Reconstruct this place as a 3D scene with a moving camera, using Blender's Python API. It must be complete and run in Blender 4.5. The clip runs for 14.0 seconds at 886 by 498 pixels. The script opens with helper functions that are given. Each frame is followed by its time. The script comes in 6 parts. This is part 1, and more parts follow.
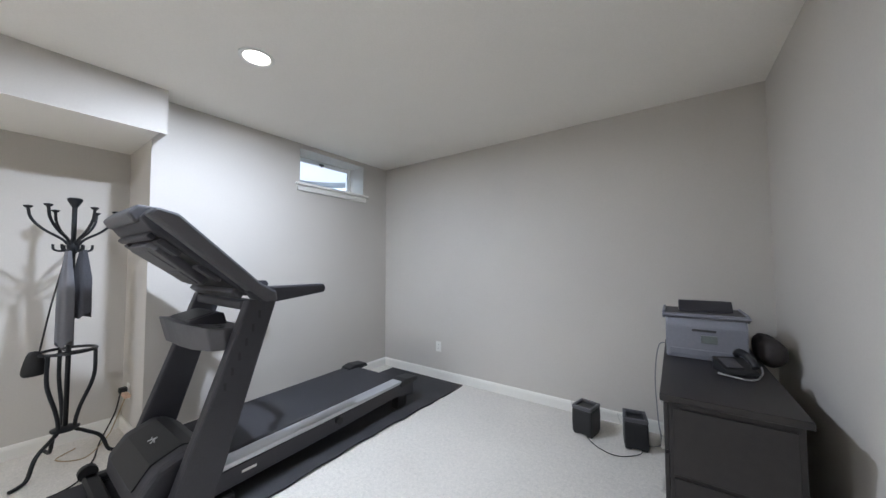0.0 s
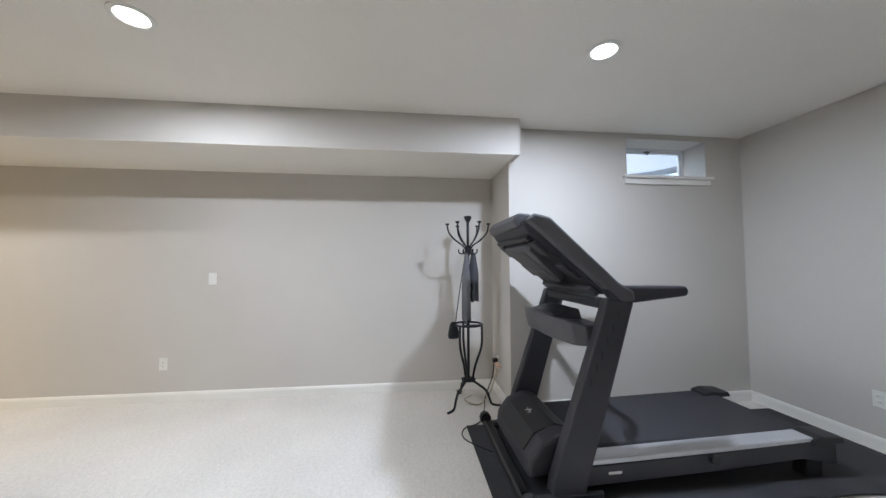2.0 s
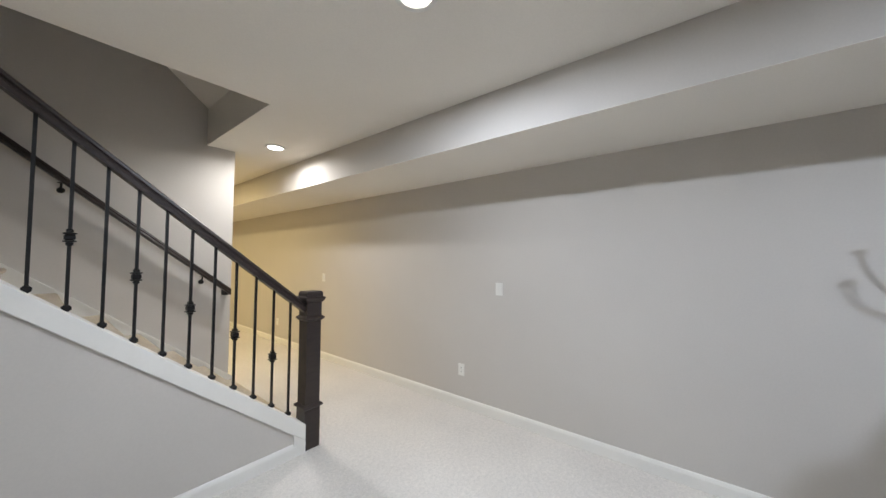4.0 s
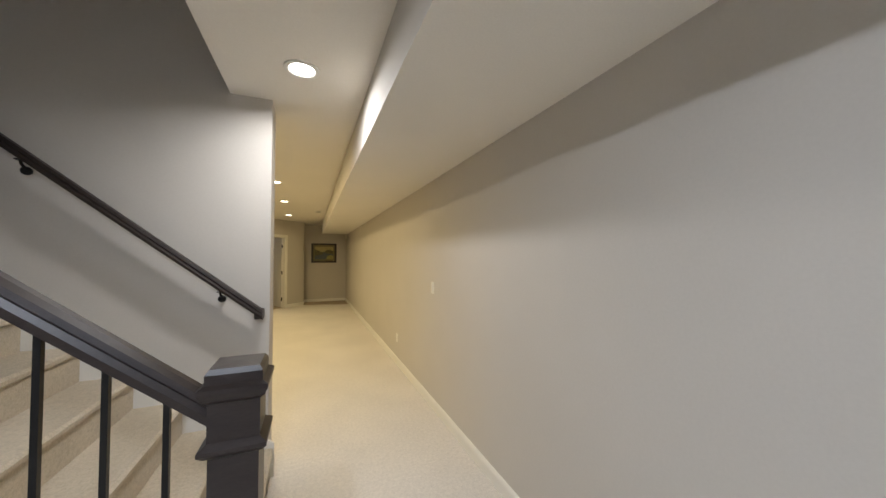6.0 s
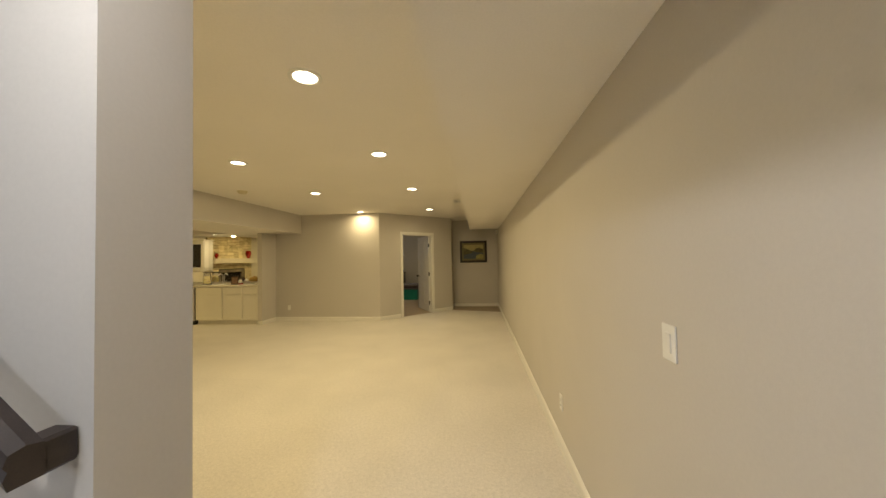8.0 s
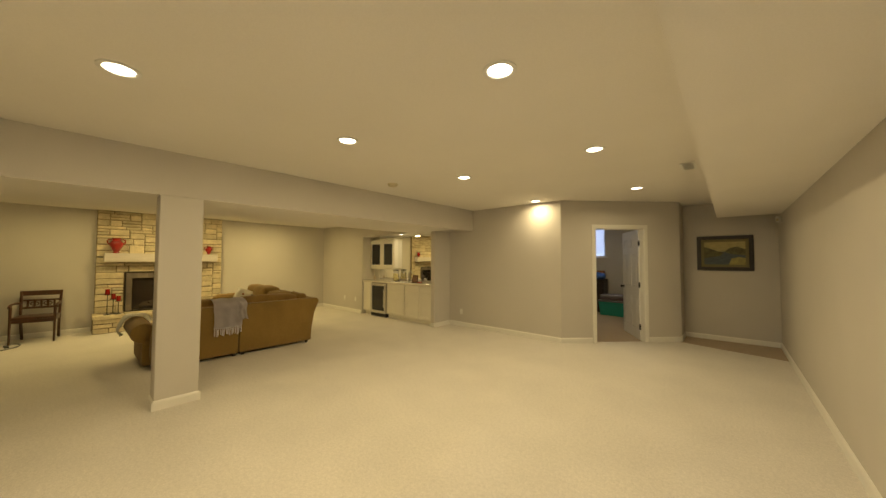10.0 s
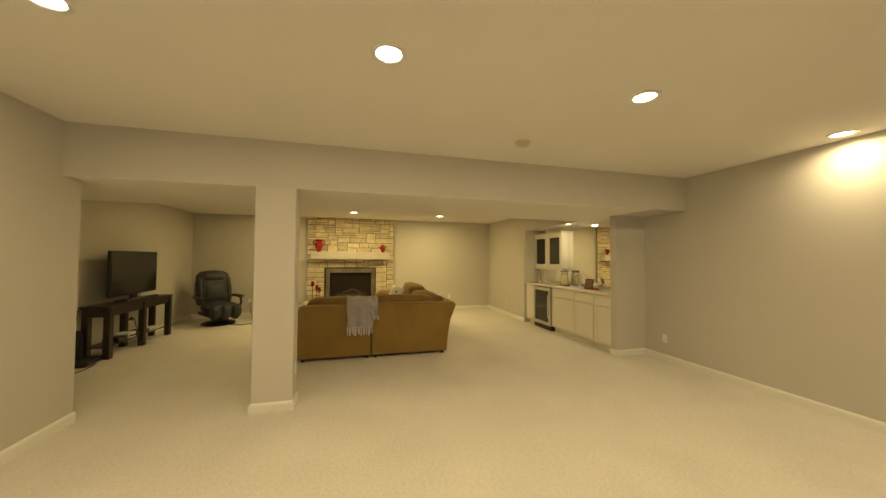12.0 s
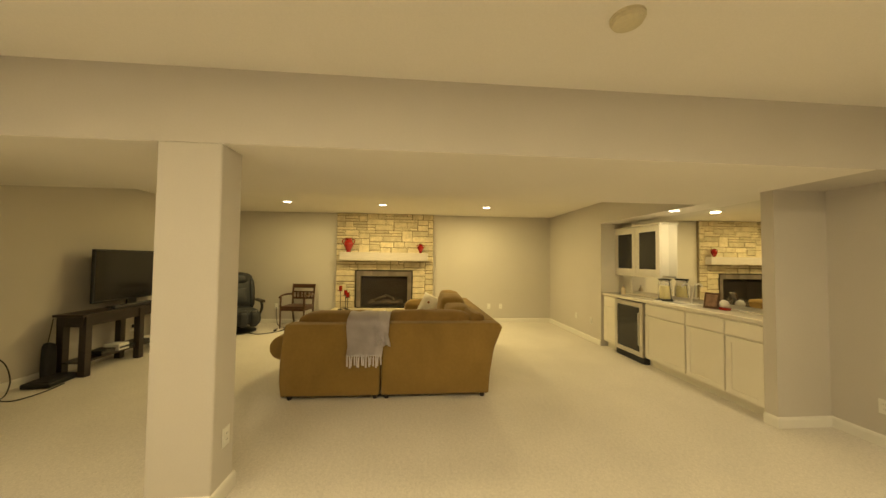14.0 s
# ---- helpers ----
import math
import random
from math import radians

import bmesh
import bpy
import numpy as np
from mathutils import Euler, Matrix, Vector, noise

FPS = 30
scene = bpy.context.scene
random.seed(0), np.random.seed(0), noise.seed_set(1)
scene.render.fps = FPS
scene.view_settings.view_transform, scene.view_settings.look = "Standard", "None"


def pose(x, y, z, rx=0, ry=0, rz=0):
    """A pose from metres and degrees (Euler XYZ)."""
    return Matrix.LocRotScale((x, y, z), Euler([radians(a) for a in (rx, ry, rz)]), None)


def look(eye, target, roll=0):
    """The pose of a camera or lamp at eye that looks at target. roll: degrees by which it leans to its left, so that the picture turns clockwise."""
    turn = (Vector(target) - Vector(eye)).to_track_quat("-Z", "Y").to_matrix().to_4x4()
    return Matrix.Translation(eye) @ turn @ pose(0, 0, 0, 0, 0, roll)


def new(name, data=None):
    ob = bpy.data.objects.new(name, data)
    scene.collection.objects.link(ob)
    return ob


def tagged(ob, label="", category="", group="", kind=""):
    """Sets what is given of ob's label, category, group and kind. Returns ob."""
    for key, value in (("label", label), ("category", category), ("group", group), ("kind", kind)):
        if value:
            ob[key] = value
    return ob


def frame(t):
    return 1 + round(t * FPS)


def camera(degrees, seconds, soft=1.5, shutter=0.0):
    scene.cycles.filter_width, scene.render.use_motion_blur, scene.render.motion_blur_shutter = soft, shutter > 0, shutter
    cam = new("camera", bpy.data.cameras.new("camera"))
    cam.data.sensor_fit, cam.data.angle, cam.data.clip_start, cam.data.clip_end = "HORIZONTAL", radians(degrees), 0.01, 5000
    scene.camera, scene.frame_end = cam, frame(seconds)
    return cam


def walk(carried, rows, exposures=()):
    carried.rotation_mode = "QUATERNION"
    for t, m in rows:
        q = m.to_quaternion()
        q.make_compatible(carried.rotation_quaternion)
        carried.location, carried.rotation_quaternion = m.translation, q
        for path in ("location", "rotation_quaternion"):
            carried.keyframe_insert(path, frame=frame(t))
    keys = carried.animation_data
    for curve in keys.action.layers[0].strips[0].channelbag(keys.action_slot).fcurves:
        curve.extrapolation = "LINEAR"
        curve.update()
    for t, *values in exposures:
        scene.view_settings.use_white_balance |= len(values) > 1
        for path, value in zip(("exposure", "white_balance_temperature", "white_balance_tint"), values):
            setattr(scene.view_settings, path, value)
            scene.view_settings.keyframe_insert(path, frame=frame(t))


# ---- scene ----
cam = camera(107.8, 14.0)
PATH = [
    (0, (-3.733, 4.198, 1.332), (-2.572, 2.572, 1.417), -0.2),
    (0.5, (-3.635, 4.225, 1.34), (-2.22, 2.814, 1.413), -0.1),
    (1, (-3.533, 4.283, 1.321), (-1.862, 3.188, 1.402), -0.3),
    (1.5, (-3.49, 4.36, 1.3), (-1.612, 3.681, 1.39), 0.0),
    (2, (-3.45, 4.455, 1.317), (-1.464, 4.234, 1.413), -0.1),
    (2.5, (-3.423, 4.528, 1.359), (-1.443, 4.799, 1.445), 0.2),
    (3, (-3.31, 4.598, 1.392), (-1.441, 5.305, 1.465), 0.3),
    (3.2, (-3.22, 4.66, 1.403), (-1.409, 5.507, 1.471), 0.1),
    (5.3, (-1.585, 5.671, 1.451), (-0.466, 7.328, 1.513), 0.4),
    (5.5, (-1.44, 5.856, 1.451), (-0.418, 7.574, 1.503), -0.2),
    (6, (-1.133, 6.258, 1.483), (-0.375, 8.109, 1.535), 0.0),
    (6.5, (-0.925, 6.729, 1.482), (-0.402, 8.659, 1.53), 0.0),
    (7, (-0.768, 7.217, 1.477), (-0.523, 9.201, 1.524), -0.1),
    (7.2, (-0.727, 7.426, 1.466), (-0.586, 9.421, 1.517), -0.6),
    (9.3, (-0.53, 9.325, 1.463), (-1.406, 11.121, 1.531), 0.1),
    (9.5, (-0.575, 9.513, 1.455), (-1.591, 11.234, 1.526), 0.1),
    (10, (-0.648, 9.913, 1.48), (-1.973, 11.409, 1.55), 0.2),
    (10.5, (-0.764, 10.315, 1.495), (-2.31, 11.582, 1.561), 0.2),
    (11, (-0.931, 10.711, 1.491), (-2.666, 11.704, 1.551), 0.2),
    (11.5, (-1.175, 11.07, 1.471), (-3.033, 11.806, 1.529), 0.4),
    (12, (-1.494, 11.374, 1.454), (-3.425, 11.89, 1.514), 0.4),
    (12.5, (-1.815, 11.611, 1.462), (-3.796, 11.878, 1.522), 0.5),
    (13, (-2.154, 11.765, 1.45), (-4.144, 11.954, 1.509), 0.6),
    (13.5, (-2.515, 11.878, 1.448), (-4.507, 12.052, 1.511), 0.7),
    (14, (-2.898, 11.948, 1.455), (-4.89, 12.114, 1.523), 0.7),
]
walk(cam, [(t, look(eye, target, roll)) for t, eye, target, roll in PATH],
     exposures=((0, 0.16), (1.0, 0.04), (1.5, -0.05), (3, -0.2), (5.5, -0.48), (6, -0.5), (7, -0.5), (9.5, -0.54), (11, -0.5), (12.5, -0.36), (14, -0.1)))

# ---- world and light ----
world = bpy.data.worlds.new("world")
scene.world = world
world.use_nodes = True
wn = world.node_tree
sky = wn.nodes.new("ShaderNodeTexSky")
sky.sky_type, sky.sun_disc = "NISHITA", False
sky.ozone_density = 6
sky.sun_elevation, sky.sun_rotation = radians(35), radians(120)
wn.links.new(sky.outputs[0], wn.nodes["Background"].inputs[0])
wn.nodes["Background"].inputs[1].default_value = 0.12
sun = new("sun", bpy.data.lights.new("sun", "SUN"))
sun.data.energy, sun.data.angle, sun.data.color = 1.0, radians(10), (1, 0.96, 0.9)
sun.matrix_world = look((0, 0, 0), (-0.3, -0.7, -0.6))

skylight = new("window_daylight", bpy.data.lights.new("window_daylight", "AREA"))
skylight.data.size, skylight.data.energy, skylight.data.color = 0.7, 14, (0.55, 0.75, 1.0)
skylight.matrix_world = look((0.22, 1.95, 2.9), (-0.55, 1.95, 2.0))

COOL = (0.84, 0.96, 1.19)
WARM = (1.0, 0.79, 0.415)
NEUTRAL = (0.96, 0.95, 0.96)
GOLD = (1.0, 0.76, 0.30)
COOL_W, CORRIDOR_W, WARM_W, LIVING_W, BAR_W, BED_FILL_W = 48, 22, 17, 40, 7.0, 14
CEIL, LOW, LIVING_CEIL, SOFFIT = 2.58, 2.13, 2.50, 2.26


# ---- materials ----
def mat(name, color, rough=0.6, metal=0.0, vary=0.06, scale=3.0, fine=0.04, fine_scale=60.0, bump=0.0, bump_scale=200.0,
        spec=0.5, coat=0.0, sheen=0.0, random_tint=0.0, stretch=None, bump_dist=0.002, dark=None):
    m = bpy.data.materials.new(name)
    m.use_nodes = True
    nt = m.node_tree
    n, l = nt.nodes, nt.links
    b = n["Principled BSDF"]
    b.inputs["Roughness"].default_value = rough
    b.inputs["Metallic"].default_value = metal
    b.inputs["Specular IOR Level"].default_value = spec
    b.inputs["Coat Weight"].default_value = coat
    b.inputs["Sheen Weight"].default_value = sheen
    tc = n.new("ShaderNodeTexCoord")
    src = tc.outputs["Object"]
    if stretch:
        mp = n.new("ShaderNodeMapping")
        mp.inputs["Scale"].default_value = stretch
        l.new(src, mp.inputs[0])
        src = mp.outputs[0]
    def tex(sc, detail):
        t = n.new("ShaderNodeTexNoise")
        t.inputs["Scale"].default_value, t.inputs["Detail"].default_value = sc, detail
        l.new(src, t.inputs["Vector"])
        return t.outputs["Fac"]
    def ramp(fac, amount):
        r = n.new("ShaderNodeMapRange")
        r.inputs["From Min"].default_value, r.inputs["From Max"].default_value = 0.3, 0.7
        r.inputs["To Min"].default_value, r.inputs["To Max"].default_value = 1 - amount, 1 + amount
        l.new(fac, r.inputs["Value"])
        return r.outputs[0]
    def mul(a, c):
        q = n.new("ShaderNodeMath")
        q.operation = "MULTIPLY"
        l.new(a, q.inputs[0])
        l.new(c, q.inputs[1])
        return q.outputs[0]
    f = mul(ramp(tex(scale, 4), vary), ramp(tex(fine_scale, 3), fine))
    if random_tint:
        oi = n.new("ShaderNodeObjectInfo")
        r = n.new("ShaderNodeMapRange")
        r.inputs["To Min"].default_value, r.inputs["To Max"].default_value = 1 - random_tint, 1 + random_tint
        l.new(oi.outputs["Random"], r.inputs["Value"])
        f = mul(f, r.outputs[0])
    mix = n.new("ShaderNodeVectorMath")
    mix.operation = "SCALE"
    mix.inputs[0].default_value = color
    if dark:
        cm = n.new("ShaderNodeMix")
        cm.data_type = "RGBA"
        cm.inputs[6].default_value, cm.inputs[7].default_value = (*color, 1), (*dark, 1)
        l.new(tex(scale * 2.3, 6), cm.inputs[0])
        l.new(cm.outputs[2], mix.inputs[0])
    l.new(f, mix.inputs["Scale"])
    l.new(mix.outputs[0], b.inputs["Base Color"])
    if bump:
        bp = n.new("ShaderNodeBump")
        bp.inputs["Strength"].default_value, bp.inputs["Distance"].default_value = bump, bump_dist
        l.new(tex(bump_scale, 4), bp.inputs["Height"])
        l.new(bp.outputs[0], b.inputs["Normal"])
    return m


def emitter(name, color, strength):
    m = bpy.data.materials.new(name)
    m.use_nodes = True
    b = m.node_tree.nodes["Principled BSDF"]
    b.inputs["Base Color"].default_value = (0.9, 0.9, 0.9, 1)
    b.inputs["Emission Color"].default_value = (*color, 1)
    b.inputs["Emission Strength"].default_value = strength
    return m


def glass(name, tint=(1, 1, 1), rough=0.02, alpha=0.15):
    m = bpy.data.materials.new(name)
    m.use_nodes = True
    b = m.node_tree.nodes["Principled BSDF"]
    b.inputs["Base Color"].default_value = (*tint, 1)
    b.inputs["Roughness"].default_value = rough
    b.inputs["Alpha"].default_value = alpha
    return m


PAINT = mat("wall_paint", (0.58, 0.547, 0.498), 0.75, vary=0.025, scale=1.2, fine=0.015, fine_scale=90, bump=0.12, bump_scale=260, spec=0.3)
CEILING = mat("ceiling_paint", (0.83, 0.795, 0.73), 0.9, vary=0.02, scale=1.0, fine=0.02, fine_scale=120, bump=0.15, bump_scale=300, spec=0.2)
TRIM = mat("trim_paint", (0.80, 0.78, 0.72), 0.35, vary=0.02, fine=0.01, bump=0.02)
def pile(name, color, tuft=120.0, clump=40.0, nap=1.6, depth=0.0032):
    """Cut-pile carpet: tufts, clumps of tufts and broad patches brushed one way or the other."""
    m = mat(name, color, 0.95, vary=0.05, scale=nap, fine=0.10, fine_scale=tuft, spec=0.1, sheen=0.2)
    n, l = m.node_tree.nodes, m.node_tree.links
    b = n["Principled BSDF"]
    tc = n.new("ShaderNodeTexCoord")
    def noise_at(sc, detail, rough):
        t = n.new("ShaderNodeTexNoise")
        t.inputs["Scale"].default_value, t.inputs["Detail"].default_value, t.inputs["Roughness"].default_value = sc, detail, rough
        l.new(tc.outputs["Object"], t.inputs["Vector"])
        return t.outputs["Fac"]
    clumps = noise_at(clump, 5, 0.72)
    r = n.new("ShaderNodeMapRange")
    r.inputs["From Min"].default_value, r.inputs["From Max"].default_value = 0.34, 0.62
    r.inputs["To Min"].default_value, r.inputs["To Max"].default_value = 0.89, 1.04
    l.new(clumps, r.inputs["Value"])
    mix = n.new("ShaderNodeVectorMath")
    mix.operation = "SCALE"
    l.new(b.inputs["Base Color"].links[0].from_socket, mix.inputs[0])
    l.new(r.outputs[0], mix.inputs["Scale"])
    l.new(mix.outputs[0], b.inputs["Base Color"])
    bp = n.new("ShaderNodeBump")
    bp.inputs["Strength"].default_value, bp.inputs["Distance"].default_value = 1.0, depth
    l.new(clumps, bp.inputs["Height"])
    l.new(bp.outputs[0], b.inputs["Normal"])
    return m


CARPET = pile("carpet", (0.70, 0.66, 0.60))
DARKWOOD = mat("dark_stained_wood", (0.028, 0.019, 0.016), 0.42, vary=0.25, scale=6, fine=0.2, fine_scale=60, bump=0.05, stretch=(1, 6, 6), coat=0.06)
IRON = mat("black_iron", (0.02, 0.019, 0.018), 0.45, metal=0.6, vary=0.1, bump=0.05)
WHITE_PLASTIC = mat("white_plastic", (0.78, 0.77, 0.72), 0.35, vary=0.01, fine=0.01)
SLOT = mat("slot_dark", (0.05, 0.05, 0.05), 0.5)
LAMP_COOL = emitter("cool_lamp_face", (1.0, 0.97, 0.94), 14)
LAMP_WARM = emitter("warm_lamp_face", (1.0, 0.86, 0.62), 14)
SCREEN_GLASS = mat("dark_glass", (0.012, 0.012, 0.014), 0.12, vary=0.05)


# ---- mesh helpers ----
def finish(ob, bm, material, smooth=False):
    me = bpy.data.meshes.new(ob)
    bmesh.ops.recalc_face_normals(bm, faces=bm.faces)
    if smooth:
        for f in bm.faces:
            f.smooth = True
        for e in bm.edges:
            if len(e.link_faces) == 2 and e.calc_face_angle(0) > 0.7:
                e.smooth = False
    bm.to_mesh(me)
    bm.free()
    if material:
        me.materials.append(material)
    return me


def part(name, bm, material, parent, label="", smooth=False):
    """One mesh object under a thing or part, in its parent's coordinates."""
    ob = new(name, finish(name, bm, material, smooth))
    ob.parent = parent
    if label:
        ob["label"] = label
    return ob


def solid(name, bm, material, label, category, kind="", group="", smooth=False):
    return tagged(new(name, finish(name, bm, material, smooth)), label, category, group, kind)


def thing(name, x, y, z, label, category, rz=0, group="", kind=""):
    ob = new(name)
    ob.empty_display_size = 0.1
    ob.matrix_world = pose(x, y, z, 0, 0, rz)
    return tagged(ob, label, category, group, kind)


def box(bm, x0, x1, y0, y1, z0, z1, bevel=0.0, seg=1, turn=None):
    m = Matrix.LocRotScale(((x0 + x1) / 2, (y0 + y1) / 2, (z0 + z1) / 2), None, (abs(x1 - x0), abs(y1 - y0), abs(z1 - z0)))
    vs = bmesh.ops.create_cube(bm, size=1, matrix=m)["verts"]
    if bevel:
        es = list({e for v in vs for e in v.link_edges})
        r = bmesh.ops.bevel(bm, geom=es, offset=bevel, segments=seg, affect="EDGES", profile=0.6)
        vs = list({v for f in r["faces"] for v in f.verts} | {v for v in vs if v.is_valid})
    if turn:
        bmesh.ops.transform(bm, matrix=turn, verts=vs)
    return bm


def B(*boxes, bevel=0.0, seg=1):
    bm = bmesh.new()
    for b in boxes:
        box(bm, *b, bevel=bevel, seg=seg)
    return bm


def prism(bm, pts, axis, a, b, bevel=0.0, seg=2):
    """A polygon in the plane across axis (x: y,z; y: x,z; z: x,y), extruded from a to b."""
    def at(p, d):
        return {"x": (d, p[0], p[1]), "y": (p[0], d, p[1]), "z": (p[0], p[1], d)}[axis]
    lo = [bm.verts.new(at(p, a)) for p in pts]
    hi = [bm.verts.new(at(p, b)) for p in pts]
    n = len(pts)
    fs = [bm.faces.new(lo), bm.faces.new(hi)]
    for i in range(n):
        fs.append(bm.faces.new((lo[i], lo[(i + 1) % n], hi[(i + 1) % n], hi[i])))
    bmesh.ops.recalc_face_normals(bm, faces=fs)
    if bevel:
        es = list({e for f in fs for e in f.edges})
        bmesh.ops.bevel(bm, geom=es, offset=bevel, segments=seg, affect="EDGES", profile=0.6)
    return bm


def tube(bm, pts, r, seg=8, taper=None, closed=False):
    """A round bar along points, with parallel frames; taper: radius for each point."""
    ps = [Vector(p) for p in pts]
    n = len(ps)
    up = None
    rings = []
    for i, p in enumerate(ps):
        d = (ps[(i + 1) % n] - ps[i - 1]) if closed else (ps[min(i + 1, n - 1)] - ps[max(i - 1, 0)])
        d.normalize()
        if up is None:
            up = d.orthogonal().normalized()
        up = (up - d * up.dot(d)).normalized()
        side = d.cross(up)
        rr = taper[i] if taper else r
        rings.append([bm.verts.new(p + (up * math.cos(2 * math.pi * k / seg) + side * math.sin(2 * math.pi * k / seg)) * rr) for k in range(seg)])
    for i in range(n if closed else n - 1):
        a, b = rings[i], rings[(i + 1) % n]
        for k in range(seg):
            bm.faces.new((a[k], a[(k + 1) % seg], b[(k + 1) % seg], b[k]))
    if not closed:
        bm.faces.new(rings[0][::-1])
        bm.faces.new(rings[-1])
    return bm


def lathe(bm, prof, seg=24, at=(0, 0, 0)):
    """Turns a profile of (radius, height) about the z axis."""
    rings = []
    for r, z in prof:
        if r < 1e-5:
            rings.append([bm.verts.new((at[0], at[1], at[2] + z))])
        else:
            rings.append([bm.verts.new((at[0] + r * math.cos(2 * math.pi * k / seg), at[1] + r * math.sin(2 * math.pi * k / seg), at[2] + z)) for k in range(seg)])
    for a, b in zip(rings, rings[1:]):
        for k in range(seg):
            q = [a[k % len(a)], a[(k + 1) % seg % len(a)], b[(k + 1) % seg % len(b)], b[k % len(b)]]
            u = []
            for v in q:
                if v not in u:
                    u.append(v)
            if len(u) > 2:
                bm.faces.new(u)
    for ring, flip in ((rings[0], True), (rings[-1], False)):
        if len(ring) > 2:
            bm.faces.new(ring[::-1] if flip else ring)
    return bm


def curve_pts(pts, steps=6):
    """Points of a smooth line through the given points."""
    p = [Vector(q) for q in pts]
    out = []
    for i in range(len(p) - 1):
        a, b, c, d = p[max(i - 1, 0)], p[i], p[i + 1], p[min(i + 2, len(p) - 1)]
        for k in range(steps):
            t = k / steps
            out.append(0.5 * ((2 * b) + (c - a) * t + (2 * a - 5 * b + 4 * c - d) * t * t + (3 * b - a - 3 * c + d) * t ** 3))
    out.append(p[-1])
    return out


def cushion(bm, x0, x1, y0, y1, z0, z1, r=0.06, n=8, puff=0.03, wob=0.008, seed=0):
    """A soft, rounded box, fuller in the middle of its faces."""
    tmp = bmesh.new()
    bmesh.ops.create_cube(tmp, size=2)
    bmesh.ops.subdivide_edges(tmp, edges=tmp.edges[:], cuts=n, use_grid_fill=True)
    vs = tmp.verts[:]
    hx, hy, hz = (x1 - x0) / 2, (y1 - y0) / 2, (z1 - z0) / 2
    c = Vector(((x0 + x1) / 2, (y0 + y1) / 2, (z0 + z1) / 2))
    r = min(r, hx, hy, hz)
    for v in vs:
        u = v.co.copy()
        p = Vector((u.x * hx, u.y * hy, u.z * hz))
        core = Vector((max(-hx + r, min(hx - r, p.x)), max(-hy + r, min(hy - r, p.y)), max(-hz + r, min(hz - r, p.z))))
        d = p - core
        q = core + d.normalized() * r if d.length > 1e-6 else p
        full = (1 - u.x ** 2 * (abs(u.x) < 0.999)) * (1 - u.y ** 2 * (abs(u.y) < 0.999)) * (1 - u.z ** 2 * (abs(u.z) < 0.999))
        if d.length > 1e-6:
            q += d.normalized() * puff * max(0.0, full) * (sum(abs(w) > 0.999 for w in u) == 1)
        k = noise.noise((q + c) * 6 + Vector((seed, seed, 0)))
        v.co = q + c + Vector((0.3, 0.3, 1)) * k * wob
    me = bpy.data.meshes.new("soft")
    tmp.to_mesh(me)
    tmp.free()
    bm.from_mesh(me)
    bpy.data.meshes.remove(me)
    return bm


# ---- walls ----
def wall(name, *boxes, label="matte greige painted wall"):
    return solid(name, B(*boxes), PAINT, label, "wall", "structure")


T = 0.12
wall("wall_east", (0, T, 3.53, 18.1, 0, CEIL))
WIN_Y0, WIN_Y1, WIN_Z0, WIN_Z1 = 1.52, 2.36, 2.17, 2.53
wall("wall_window", (-0.6, -0.28, 1.13, 3.53, 0, WIN_Z0), (-0.6, -0.28, 1.13, WIN_Y0, WIN_Z0, CEIL),
     (-0.6, -0.28, WIN_Y1, 3.53, WIN_Z0, CEIL), (-0.6, -0.28, WIN_Y0, WIN_Y1, WIN_Z1, CEIL))
wall("wall_jog", (-0.28, T, 3.41, 3.53, 0, CEIL))
wall("wall_south", (-4.40, -0.28, 1.01, 1.13, 0, CEIL))
wall("wall_west", (-4.40, -4.28, 1.13, 7.26, 0, CEIL))
STAIR_Y0, STAIR_Y1 = 7.38, 8.77
WELL_X = -1.64
wall("wall_stair", (-5.09, -1.39, STAIR_Y1, 9.0, 0, CEIL), (-6.6, -1.52, STAIR_Y1, 9.0, CEIL, 5.2))
wall("wall_well", (-6.6, WELL_X + T, 7.26, STAIR_Y0, CEIL + T, 5.2), (-6.72, -6.6, 7.26, 9.0, CEIL, 5.2))
wall("wall_tv_side", (-5.09, -4.87, 7.48, STAIR_Y1, 0, CEIL))
LIV_X, LIV_Y = -10.45, 15.17
wall("wall_tv", (LIV_X - T, -5.09, 7.48, 7.6, 0, CEIL))
wall("wall_fireplace", (LIV_X - T, LIV_X, 7.6, 10.59, 0, CEIL), (LIV_X - T, LIV_X, 11.88, LIV_Y, 0, CEIL), (LIV_X - T, LIV_X, 10.59, 11.88, 1.20, CEIL), (LIV_X - T, LIV_X, 10.59, 11.88, 0, 0.345))
BAR_X0, BAR_X1, BAR_BACK = -8.30, -5.67, 15.58
BEAM_X, BEAM_BACK, NORTH_Y = -4.89, -6.35, 15.71
wall("wall_north_living", (LIV_X - T, BAR_X0, LIV_Y, LIV_Y + T, 0, CEIL), (BAR_X0, BEAM_BACK, LIV_Y, LIV_Y + T, LOW, CEIL))
wall("wall_bar_back", (BAR_X0 - T, BAR_X1, BAR_BACK, BAR_BACK + T, 0, CEIL), (BAR_X0 - T, BAR_X0, LIV_Y + T, BAR_BACK, 0, CEIL))
wall("wall_bar_end", (BAR_X1, -5.56, 15.18, NORTH_Y + T, 0, LOW))
wall("wall_north", (-5.56, -2.93, NORTH_Y, NORTH_Y + T, 0, CEIL))

